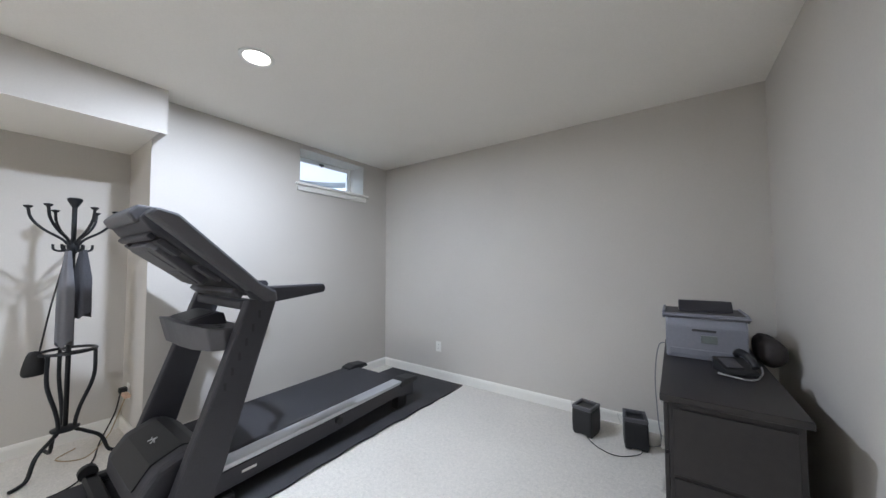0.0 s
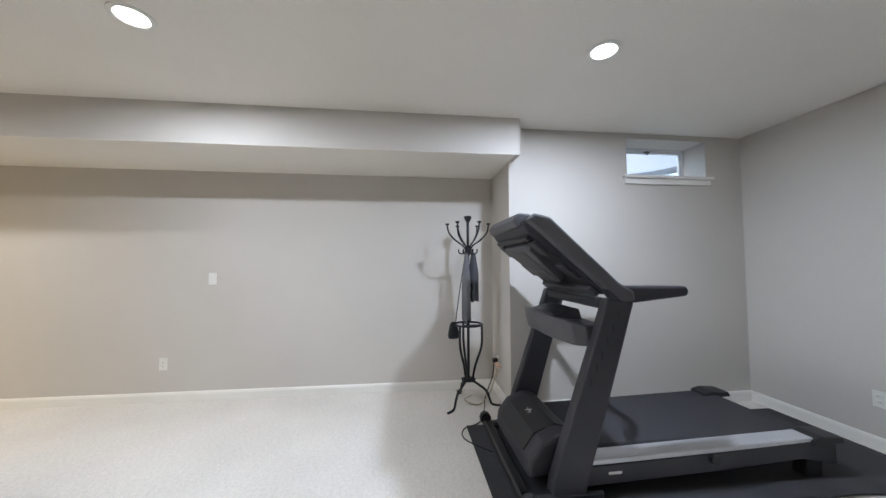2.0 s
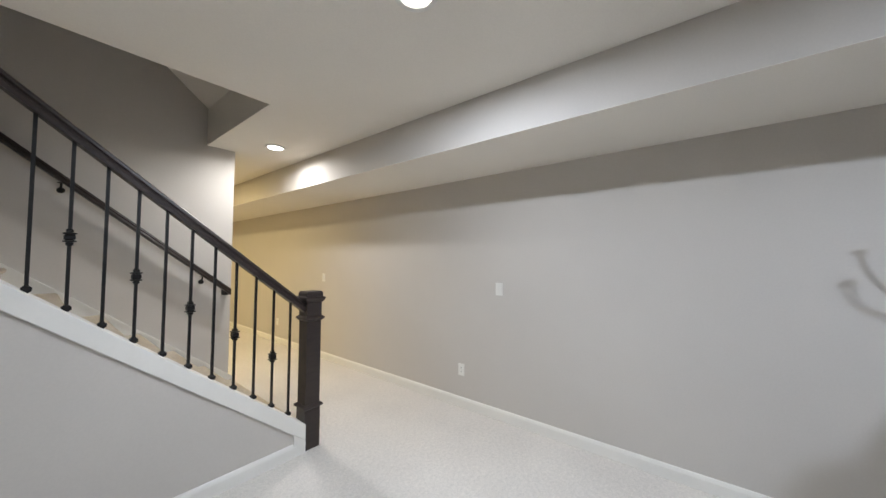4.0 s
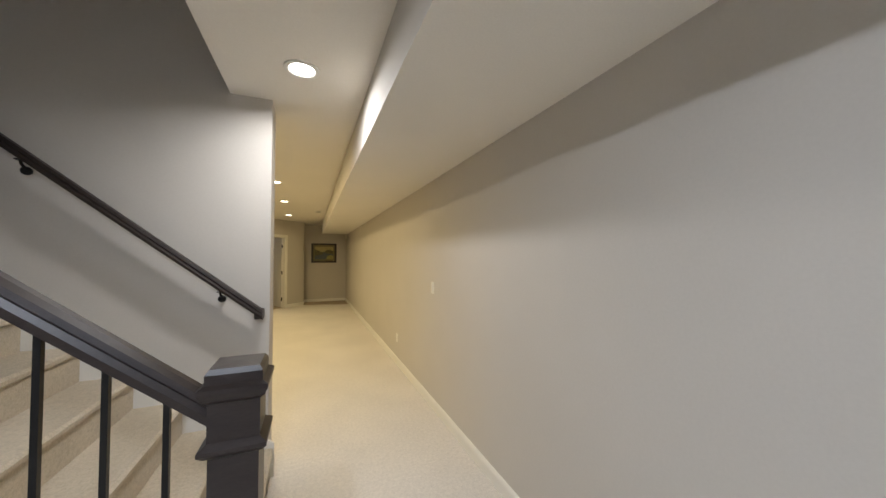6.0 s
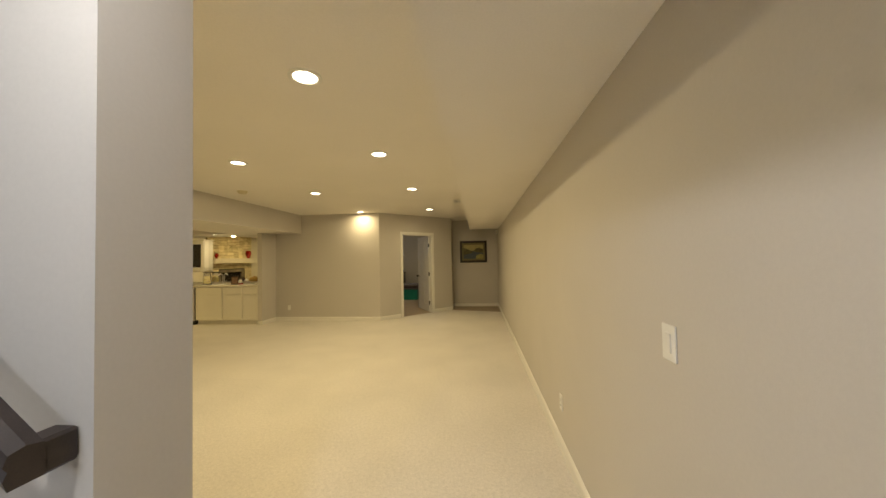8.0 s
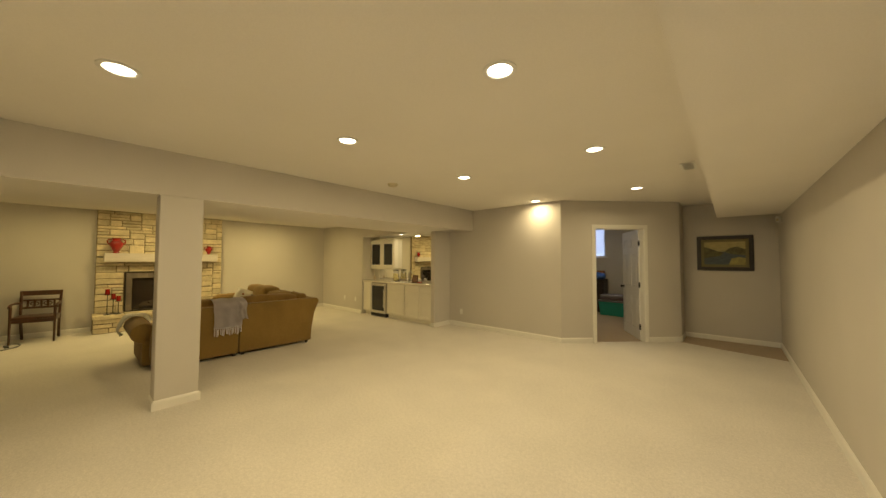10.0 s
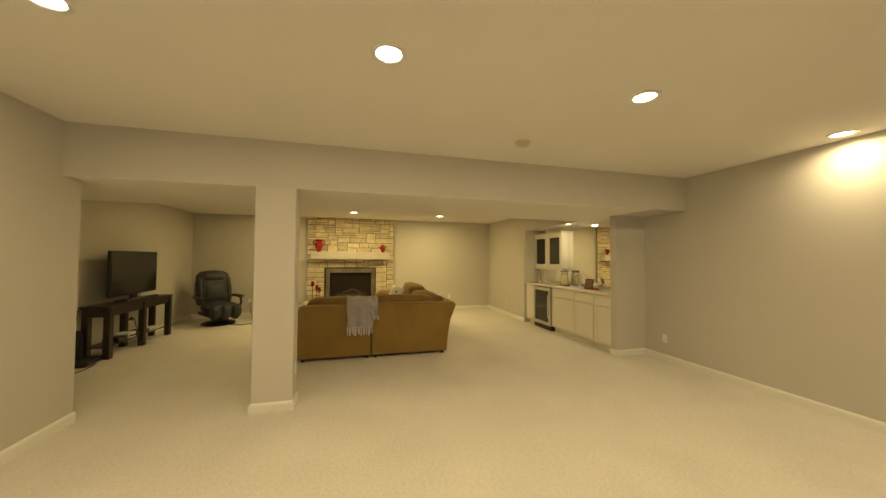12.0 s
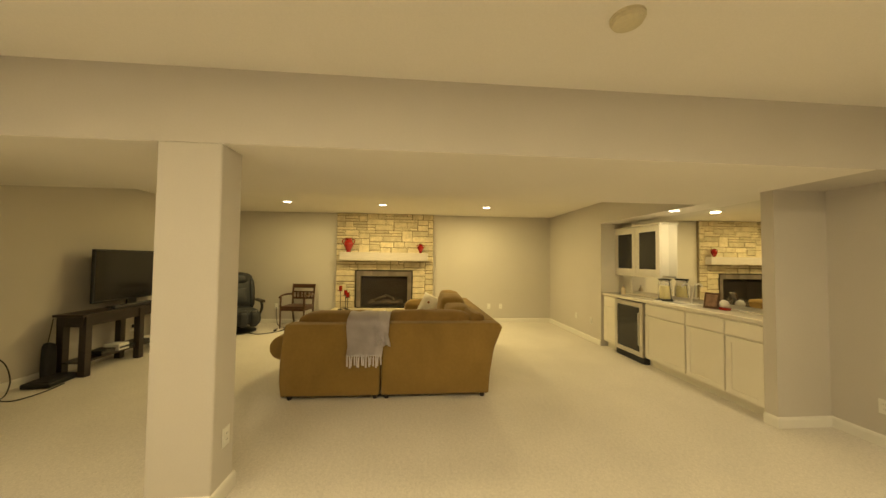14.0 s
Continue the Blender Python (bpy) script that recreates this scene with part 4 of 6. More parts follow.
part("lid_rim", B((-0.205, 0.205, 0.14, 0.195, 0.243, 0.262), (-0.207, -0.19, -0.19, 0.14, 0.225, 0.27), (0.19, 0.207, -0.19, 0.14, 0.225, 0.27), bevel=0.005), PRINTER_GREY, printer, "grey rounded rim of the lid")
bm = bmesh.new()
prism(bm, ((-0.11, 0.262), (0.02, 0.262), (-0.05, 0.325), (-0.08, 0.325)), "x", -0.15, 0.12, 0.006)
part("paper_support", bm, DARK_PLASTIC, printer, "dark raised paper support")

phone = thing("telephone", -3.98, 1.93, 0.755, "dark desk telephone with a handset on the dresser", "telephone", rz=25)
bm = bmesh.new()
prism(bm, ((-0.09, 0), (0.09, 0), (0.09, 0.02), (-0.09, 0.08)), "x", -0.10, 0.10, 0.008)
part("base", bm, BLACK_PLASTIC, phone)
part("keypad", box(bmesh.new(), -0.02, 0.08, -0.06, 0.05, 0, 0.004, turn=pose(0, 0.0, 0.055, -18, 0, 0)), GREY_PLASTIC, phone)
bm = bmesh.new()
tube(bm, curve_pts([(-0.065, -0.10, 0.09), (-0.065, -0.06, 0.115), (-0.065, 0.04, 0.10), (-0.065, 0.09, 0.055)], 5), 0.022, 10)
part("handset", bm, BLACK_PLASTIC, phone, "curved black handset", True)
for ob in phone.children_recursive:
    ob.data.transform(Matrix.Diagonal((0.72, 0.72, 0.85, 1)))
# dark lump shaped to give the shadow behind the printer
bag = thing("paper_bag", -4.13, 1.50, 0.755, "dark crumpled lump standing in for the printer shadow", "bag")
bm = bmesh.new()
cushion(bm, -0.09, 0.02, -0.08, 0.20, 0, 0.145, 0.05, 7, 0.012, 0.03, 7)
part("bag", bm, mat("printer_shadow_brown", (0.05, 0.042, 0.04), 0.8, vary=0.2, scale=9, bump=0.5, bump_scale=30), bag, "", True)
bm = bmesh.new()
tube(bm, curve_pts([(-3.90, 2.02, 0.765), (-4.02, 2.06, 0.762), (-4.08, 1.92, 0.762), (-4.10, 1.78, 0.765)], 5), 0.004, 6)
solid("phone_cord", bm, mat("pale_cord", (0.45, 0.45, 0.45), 0.5), "pale grey telephone cord on the dresser", "cable", smooth=True)
bm = bmesh.new()
tube(bm, curve_pts([(-3.70, 1.45, 0.762), (-3.63, 1.40, 0.74), (-3.60, 1.38, 0.5), (-3.61, 1.36, 0.2), (-3.62, 1.34, 0.01), (-3.5, 1.42, 0.01)], 5), 0.004, 6)
solid("data_cable", bm, mat("grey_cord", (0.2, 0.21, 0.22), 0.5), "grey cable hanging beside the dresser", "cable", smooth=True)


def speaker(x, y, rz):
    ob = thing("speaker", x, y, 0, "small black plastic speaker on the carpet", "speaker", rz, group="small black speakers")
    bm = bmesh.new()
    prism(bm, ((-0.085, 0.012), (0.085, 0.012), (0.092, 0.10), (0.088, 0.20), (-0.088, 0.20), (-0.092, 0.10)), "x", -0.075, 0.075, 0.016, 2)
    part("cabinet", bm, BLACK_PLASTIC, ob)
    for sx in (-0.05, 0.05):
        part("foot", B((sx - 0.02, sx + 0.02, -0.07, 0.07, 0, 0.016), bevel=0.004), BLACK_PLASTIC, ob)
    part("rim", B((-0.075, 0.075, -0.088, -0.066, 0.196, 0.222), (-0.075, 0.075, 0.066, 0.088, 0.196, 0.222), (-0.075, -0.055, -0.066, 0.066, 0.196, 0.222), (0.055, 0.075, -0.066, 0.066, 0.196, 0.222), bevel=0.004), GREY_PLASTIC, ob, "raised grey-black top rim")
    part("grille", B((-0.055, 0.055, -0.066, 0.066, 0.190, 0.203)), BLACK_PLASTIC, ob)
    part("side_loop", tube(bmesh.new(), curve_pts([(0.08, 0.02, 0.19), (0.11, 0.02, 0.215), (0.10, 0.02, 0.17), (0.09, 0.02, 0.15)], 4), 0.003, 5), STEEL, ob, "thin wire loop", True)


speaker(-3.14, 1.44, -12)
speaker(-3.47, 1.43, 10)
bm = bmesh.new()
tube(bm, curve_pts([(-3.16, 1.53, 0.01), (-3.25, 1.62, 0.006), (-3.38, 1.66, 0.006), (-3.50, 1.56, 0.006), (-3.52, 1.5, 0.02)], 5), 0.003, 5)
solid("speaker_cable", bm, CORD, "thin black cable between the speakers", "cable", smooth=True)

kettle = thing("dumbbell", -2.22, 6.98, 0, "black rubber dumbbell on the carpet", "dumbbell", rz=12)
for sx in (-1, 1):
    part("weight", lathe(bmesh.new(), ((0, -0.035), (0.05, -0.035), (0.06, -0.025), (0.06, 0.025), (0.05, 0.035), (0, 0.035)), 20), BLACK_PLASTIC, kettle, "", True).matrix_local = pose(sx * 0.10, 0, 0.06, 0, 90, 0)
part("grip", tube(bmesh.new(), [(-0.08, 0, 0.06), (0.08, 0, 0.06)], 0.016, 12), STEEL, kettle, "", True)

# ---- hall: picture and door ----
picture = thing("framed_picture", -0.715, HALL_Y, 1.63, "landscape painting in a dark wood frame", "painting")
FRAME_WOOD = mat("black_brown_frame", (0.022, 0.016, 0.013), 0.4, vary=0.2, bump=0.05)
for b in ((-0.40, 0.40, -0.035, 0, 0.26, 0.323), (-0.40, 0.40, -0.035, 0, -0.323, -0.26), (-0.40, -0.337, -0.035, 0, -0.26, 0.26), (0.337, 0.40, -0.035, 0, -0.26, 0.26)):
    part("frame_bar", B(b, bevel=0.006), FRAME_WOOD, picture)
part("mat_board", B((-0.337, 0.337, -0.012, -0.002, -0.26, 0.26)), mat("olive_mat", (0.20, 0.17, 0.08), 0.8), picture, "olive mat board")
SKYP = mat("painted_sky", (0.42, 0.36, 0.16), 0.6, vary=0.2, scale=9, stretch=(1, 1, 3))
LAKE = mat("painted_lake", (0.10, 0.13, 0.13), 0.6, vary=0.25, scale=14, stretch=(1, 1, 5), dark=(0.05, 0.07, 0.09))
LAND = mat("painted_land", (0.06, 0.065, 0.03), 0.6, vary=0.4, scale=22, dark=(0.16, 0.14, 0.05))
part("painted_sky", B((-0.29, 0.29, -0.015, -0.011, -0.21, 0.21)), SKYP, picture)
part("painted_water", B((-0.29, 0.29, -0.0165, -0.0145, -0.21, 0.03)), LAKE, picture)
bm = bmesh.new()
prism(bm, ((-0.29, -0.09), (-0.29, 0.12), (-0.20, 0.09), (-0.10, 0.04), (0.0, 0.01), (-0.06, -0.05)), "y", -0.018, -0.016)
part("painted_bank", bm, LAND, picture)
bm = bmesh.new()
prism(bm, ((0.0, 0.02), (0.08, 0.10), (0.18, 0.12), (0.29, 0.07), (0.29, -0.04), (0.12, -0.02)), "y", -0.0185, -0.0165)
part("painted_trees", bm, LAND, picture)
bm = bmesh.new()
prism(bm, ((0.06, -0.21), (0.10, -0.10), (0.20, -0.07), (0.29, -0.09), (0.29, -0.21)), "y", -0.0185, -0.0165)
part("painted_field", bm, mat("painted_field", (0.34, 0.30, 0.10), 0.6, vary=0.25, scale=20), picture)

door = thing("door_1", 0, 0, 0, "white panelled interior door standing open into the room", "door", kind="structure")
door.matrix_world = DW @ pose(DOOR_S1 - 0.012, T - 0.012, 0.01, 0, 0, 180 - 106)
DOOR_PAINT = mat("door_paint", (0.78, 0.76, 0.72), 0.4, vary=0.02, bump=0.03)
DWID = DOOR_S1 - DOOR_S0 - 0.02
stile, rails = 0.11, ((0, 0.20), (0.80, 0.98), (1.60, 1.72), (1.90, 2.06))
bs = [(0, stile, -0.0175, 0.0175, 0, 2.06), (DWID - stile, DWID, -0.0175, 0.0175, 0, 2.06), (DWID / 2 - 0.05, DWID / 2 + 0.05, -0.0175, 0.0175, 0.20, 1.90)]
bs += [(stile, DWID / 2 - 0.05, -0.0175, 0.0175, a, b) for a, b in rails] + [(DWID / 2 + 0.05, DWID - stile, -0.0175, 0.0175, a, b) for a, b in rails]
bs += [(DWID / 2 - 0.05, DWID / 2 + 0.05, -0.0175, 0.0175, 0, 0.20), (DWID / 2 - 0.05, DWID / 2 + 0.05, -0.0175, 0.0175, 1.90, 2.06)]
part("leaf_frame", B(*bs), DOOR_PAINT, door)
for x0, x1 in ((stile, DWID / 2 - 0.05), (DWID / 2 + 0.05, DWID - stile)):
    for (a, b), (c, d) in zip(rails, rails[1:]):
        part("panel", B((x0 + 0.001, x1 - 0.001, -0.008, 0.008, b + 0.001, c - 0.001), (x0 + 0.03, x1 - 0.03, -0.014, 0.014, b + 0.03, c - 0.03), bevel=0.004), DOOR_PAINT, door, "raised door panel")
for z in (0.24, 1.02, 1.80):
    part("hinge", B((-0.012, 0.02, -0.026, 0.022, z - 0.05, z + 0.05), bevel=0.003), IRON, door, "dark metal hinge")
for s in (-1, 1):
    part("door_knob", lathe(bmesh.new(), ((0.028, 0), (0.028, 0.006), (0.012, 0.012), (0.012, 0.03), (0.026, 0.042), (0.028, 0.055), (0.018, 0.066), (0, 0.068)), 18), IRON, door, "dark bronze door knob", True).matrix_local = pose(DWID - 0.06, s * 0.0175, 0.94, -90 * s, 0, 0)
JX = 0.018
angled("door_frame", [(DOOR_S0, DOOR_S0 + JX, -0.004, T + 0.004, 0, DOOR_H - JX), (DOOR_S1 - JX + 0.004, DOOR_S1, -0.004, T + 0.004, 0, DOOR_H - JX), (DOOR_S0, DOOR_S1, -0.004, T + 0.004, DOOR_H - JX, DOOR_H)],
       TRIM, "white painted door jamb", "door frame")
CW = 0.062
angled("trim_door", [(DOOR_S0 - CW, DOOR_S0 + 0.006, -0.018, 0, 0, DOOR_H - 0.006), (DOOR_S1 - 0.006, DOOR_S1 + CW, -0.018, 0, 0, DOOR_H - 0.006), (DOOR_S0 - CW, DOOR_S1 + CW, -0.02, 0, DOOR_H - 0.006, DOOR_H + CW)],
       TRIM, "white painted door casing", "trim", bevel=0.004)

# ---- the room behind the door ----
bw = thing("window_2", (BW0 + BW1) / 2, BED_Y, BZ0, "white window with lowered horizontal blinds", "window", kind="structure")
hw, hh = (BW1 - BW0) / 2, BZ1 - BZ0
part("window_frame", B((-hw, hw, 0.02, 0.09, 0, 0.04), (-hw, hw, 0.02, 0.09, hh - 0.04, hh), (-hw, -hw + 0.04, 0.02, 0.09, 0.04, hh - 0.04), (hw - 0.04, hw, 0.02, 0.09, 0.04, hh - 0.04), bevel=0.003), VINYL, bw)
part("pane", B((-hw + 0.04, hw - 0.04, 0.05, 0.056, 0.04, hh - 0.04)), PANE, bw).visible_shadow = False
part("window_sill", B((-hw - 0.05, hw + 0.05, -0.05, 0.02, -0.03, 0), bevel=0.004), TRIM, bw)
BLIND = mat("blind_slat", (0.72, 0.74, 0.80), 0.5, vary=0.02)
sky_light = new("window_daylight", bpy.data.lights.new("window_daylight", "AREA"))
sky_light.data.shape, sky_light.data.size, sky_light.data.size_y = "RECTANGLE", 1.0, 0.85
sky_light.data.energy, sky_light.data.color = 6, (0.6, 0.75, 1.0)
sky_light.matrix_world = look((-3.94, BED_Y - 0.06, 2.03), (-3.94, 15, 1.2))
part("headrail", B((-hw + 0.01, hw - 0.01, -0.02, 0.018, hh - 0.05, hh - 0.005), bevel=0.003), BLIND, bw)
for i in range(22):
    part("blind_slat", box(bmesh.new(), -hw + 0.015, hw - 0.015, -0.021, 0.021, -0.0012, 0.0012, turn=pose(0, 0, hh - 0.075 - i * 0.035, 28, 0, 0)), BLIND, bw)
solid("backdrop", B((-7.0, -1.0, 21.6, 21.65, 0.5, 4.5)), emitter("daylight_backdrop", (0.55, 0.68, 1.0), 2.2), "pale blue daylight outside the window", "sky", "structure")

TEAL = mat("teal_plastic", (0.02, 0.30, 0.24), 0.4, vary=0.05)
tote = thing("storage_tote", -3.02, 19.68, 0, "teal plastic storage tote with a grey lid", "storage tote", rz=-6)
bm = bmesh.new()
taper_post(bm, ((0.23, 0), (0.26, 0.36), (0.265, 0.37)))
for v in bm.verts:
    v.co.x *= 1.25
part("tub", bm, TEAL, tote)
part("lid", B((-0.345, 0.345, -0.28, 0.28, 0.37, 0.415), bevel=0.01), mat("tote_lid", (0.16, 0.16, 0.17), 0.5), tote, "grey snap-on lid")
books = thing("folded_blankets", -3.02, 19.68, 0.415, "folded mauve and grey blankets on the tote", "blankets", rz=-4)
for k, (w, c) in enumerate(((0.32, (0.12, 0.09, 0.10)), (0.31, (0.22, 0.20, 0.21)))):
    bm = bmesh.new()
    cushion(bm, -w, w, -0.24, 0.24, k * 0.07, k * 0.07 + 0.075, 0.03, 7, 0.01, 0.01, k)
    part("blanket", bm, mat("folded_blanket", c, 0.9, vary=0.1, bump=0.4), books, "", True)
chest = thing("side_cabinet", -3.66, 20.12, 0, "dark brown wooden cabinet beside the tote", "cabinet")
part("body", B((-0.30, 0.30, -0.22, 0.22, 0.05, 0.92), bevel=0.006), DARKWOOD, chest)
part("top", B((-0.32, 0.32, -0.24, 0.24, 0.92, 0.95), bevel=0.006), DARKWOOD, chest)
part("plinth", B((-0.28, 0.28, -0.20, 0.20, 0, 0.05)), DARKWOOD, chest)
for s in (-1, 1):
    part("cabinet_door", B((s * 0.145 - 0.14, s * 0.145 + 0.14, -0.235, -0.22, 0.08, 0.82), bevel=0.004), DARKWOOD, chest)
pile = thing("cloth_bundle", -3.50, 20.05, 0.95, "bright blue bundle of cloth on the cabinet", "cloth")
bm = bmesh.new()
cushion(bm, -0.14, 0.14, -0.12, 0.12, 0, 0.17, 0.06, 7, 0.02, 0.03, 5)
part("bundle", bm, mat("blue_cloth", (0.05, 0.13, 0.42), 0.8, vary=0.15, bump=0.4), pile, "", True)
basket = thing("small_basket", -3.52, 20.25, 0.95, "small orange wicker basket", "basket")
part("basket", lathe(bmesh.new(), ((0.0, 0), (0.09, 0), (0.115, 0.24), (0.105, 0.24), (0.08, 0.02), (0, 0.02)), 18), mat("orange_wicker", (0.35, 0.15, 0.04), 0.7, vary=0.2, scale=30, bump=0.6, bump_scale=80), basket, "", True)

# ---- sectional sofa ----
SUEDE = mat("olive_brown_suede", (0.29, 0.185, 0.055), 0.85, vary=0.14, scale=1.6, fine=0.04, fine_scale=30, bump=0.25, bump_scale=220, spec=0.15, sheen=0.12, dark=(0.225, 0.142, 0.042))
SUEDE_DARK = mat("dark_suede_cushion", (0.235, 0.143, 0.044), 0.85, vary=0.14, scale=3, fine=0.05, fine_scale=30, bump=0.25, bump_scale=220, spec=0.15, sheen=0.12)
sofa = thing("sectional_sofa", -6.33, 11.6, 0, "olive-brown suede sectional sofa with its back to the room", "sofa")
bm = bmesh.new()
prism(bm, ((-1.0, 0.045), (-0.01, 0.045), (-0.01, 0.775), (-0.97, 0.775), (-0.985, 0.70), (-1.015, 0.40), (-1.02, 0.2)), "x", -0.20, 0, 0.022, 3)
part("back_panel", bm, SUEDE, sofa, "", True)
bm = bmesh.new()
prism(bm, ((0.005, 0.045), (1.14, 0.045), (1.155, 0.25), (1.20, 0.52), (1.29, 0.74), (1.25, 0.785), (0.005, 0.785)), "x", -0.20, 0, 0.022, 3)
part("back_panel", bm, SUEDE, sofa, "", True)
bm = bmesh.new()
prism(bm, ((0.98, 0.045), (1.14, 0.045), (1.155, 0.25), (1.20, 0.52), (1.29, 0.74), (1.25, 0.785), (1.06, 0.785)), "x", -2.35, -0.205, 0.022, 3)
part("back_panel", bm, SUEDE, sofa, "", True)
part("seat_base", B((-1.03, -0.205, -0.95, -0.01, 0.045, 0.30), bevel=0.02, seg=2), SUEDE, sofa)
part("seat_base", B((-1.03, -0.205, 0.005, 0.97, 0.045, 0.30), bevel=0.02, seg=2), SUEDE, sofa)
part("seat_base", B((-2.15, -1.035, 0.26, 0.97, 0.045, 0.30), bevel=0.02, seg=2), SUEDE, sofa)


def soft(name, b, material, parent, seed, label="", puff=0.03, rot=None, r=0.07):
    bm = bmesh.new()
    cushion(bm, *b, r=r, n=9, puff=puff, wob=0.018, seed=seed)
    if rot:
        bmesh.ops.transform(bm, matrix=rot, verts=bm.verts)
    return part(name, bm, material, parent, label, True)


for i, b in enumerate(((-1.05, -0.42, -0.90, -0.02, 0.29, 0.47), (-1.05, -0.42, 0.01, 0.95, 0.29, 0.47), (-2.12, -1.06, 0.24, 0.80, 0.29, 0.47))):
    soft("seat_cushion", b, SUEDE, sofa, i)
for i, b in enumerate(((-0.45, -0.17, -0.90, 0.00, 0.44, 0.845), (-0.46, -0.16, 0.02, 0.98, 0.44, 0.86))):
    soft("back_cushion", b, SUEDE_DARK, sofa, 10 + i)
soft("back_cushion", (-1.02, -0.44, 0.70, 1.0, 0.45, 0.91), SUEDE, sofa, 13, puff=0.035, r=0.05, rot=Matrix.Rotation(radians(-3), 4, "X"))
soft("back_cushion", (-1.68, -1.04, 0.68, 1.0, 0.45, 0.96), SUEDE, sofa, 14, puff=0.035, r=0.05, rot=Matrix.Rotation(radians(-2), 4, "X"))
soft("back_cushion", (-2.16, -1.70, 0.70, 1.0, 0.45, 0.985), SUEDE, sofa, 15, puff=0.03, r=0.05, rot=Matrix.Rotation(radians(-4), 4, "X"))
# rolled arm and far arm
bm = bmesh.new()
prism(bm, [(-1.075 + 0.135 * math.cos(2 * math.pi * k / 20), 0.485 + 0.13 * math.sin(2 * math.pi * k / 20)) for k in range(20)], "x", -1.12, -0.21, 0.02, 2)
part("arm_roll", bm, SUEDE, sofa, "rolled arm", True)
part("arm", B((-1.10, -0.21, -1.09, -0.96, 0.045, 0.44), bevel=0.03, seg=2), SUEDE, sofa, "", True)
part("arm", B((-2.40, -2.17, 0.22, 0.97, 0.045, 0.66), bevel=0.05, seg=3), SUEDE, sofa, "", True)
soft("arm_pad", (-2.42, -2.15, 0.18, 0.98, 0.52, 0.74), SUEDE, sofa, 21, puff=0.02, r=0.10)
for x, y in ((-0.06, -0.93), (-0.06, -0.06), (-0.06, 0.06), (-0.06, 1.08), (-1.0, -0.9), (-2.3, 1.05), (-2.3, 0.3), (-1.0, 0.3)):
    part("foot", lathe(bmesh.new(), ((0.022, 0), (0.03, 0.05)), 12, (x, y, 0)), DARKWOOD, sofa, "short dark foot", True)


def pillow(name, x, y, z, w, h, d, rx, ry, rz, material, label, seed):
    bm = bmesh.new()
    n = 14
    grid = {}
    for side in (-1, 1):
        for i in range(n + 1):
            for j in range(n + 1):
                u, v = i / n * 2 - 1, j / n * 2 - 1
                edge = (1 - u ** 4) * (1 - v ** 4)
                t = d / 2 * max(0.0, edge) ** 0.45
                k = noise.noise(Vector((u * 2 + seed, v * 2, side))) * 0.012 * edge
                key = (i, j, 0 if i in (0, n) or j in (0, n) else side)
                if key not in grid:
                    pinch = 1 - 0.06 * (1 - abs(u) ** 2) * (abs(v) > 0.99) - 0.06 * (1 - abs(v) ** 2) * (abs(u) > 0.99)
                    grid[key] = bm.verts.new((u * w / 2 * pinch, side * t + k, v * h / 2 * pinch))
    for side in (-1, 1):
        for i in range(n):
            for j in range(n):
                q = [grid[(a, b, 0 if a in (0, n) or b in (0, n) else side)] for a, b in ((i, j), (i + 1, j), (i + 1, j + 1), (i, j + 1))]
                bm.faces.new(q if side > 0 else q[::-1])
    ob = solid(name, bm, material, label, "pillow", group="sofa pillows", smooth=True)
    ob.matrix_world = pose(x, y, z, rx, ry, rz)
    return ob


CREAM_CLOTH = mat("cream_cloth", (0.82, 0.79, 0.70), 0.85, vary=0.06, bump=0.3, bump_scale=250)
pillow("throw_pillow", -8.10, 12.20, 0.665, 0.44, 0.44, 0.18, -25, 20, 66, CREAM_CLOTH, "cream throw pillow on the sofa", 1)
cushion_front = bpy.data.objects["throw_pillow"]
for dx, dz, r, c in ((0.05, -0.02, 0.028, (0.04, 0.03, 0.03)), (-0.06, 0.07, 0.020, (0.30, 0.10, 0.03)), (-0.10, -0.08, 0.018, (0.16, 0.12, 0.05)), (0.09, 0.10, 0.016, (0.16, 0.12, 0.05))):
    for side in (-1, 1):
        bm = bmesh.new()
        lathe(bm, ((0, 0), (r * 0.7, 0.0), (r, -0.003), (0, -0.003)), 12)
        q = part("printed_motif", bm, mat("motif", c, 0.8), cushion_front, "small printed motif", True)
        q.matrix_local = pose(dx, side * 0.0905, dz, -90 * side, 0, 0)
pillow("throw_pillow", -6.63, 12.60, 0.72, 0.34, 0.34, 0.20, -14, 5, 12, SUEDE_DARK, "dark brown throw pillow against the sofa back", 4)

# grey throw over the back of the sofa
THROW = mat("grey_knit_throw", (0.64, 0.59, 0.62), 0.95, vary=0.06, scale=8, fine=0.12, fine_scale=160, bump=0.6, bump_scale=180, sheen=0.3)
throw = thing("throw_blanket", -6.33, 11.45, 0.785, "grey knitted throw with fringe draped over the sofa back", "throw blanket")


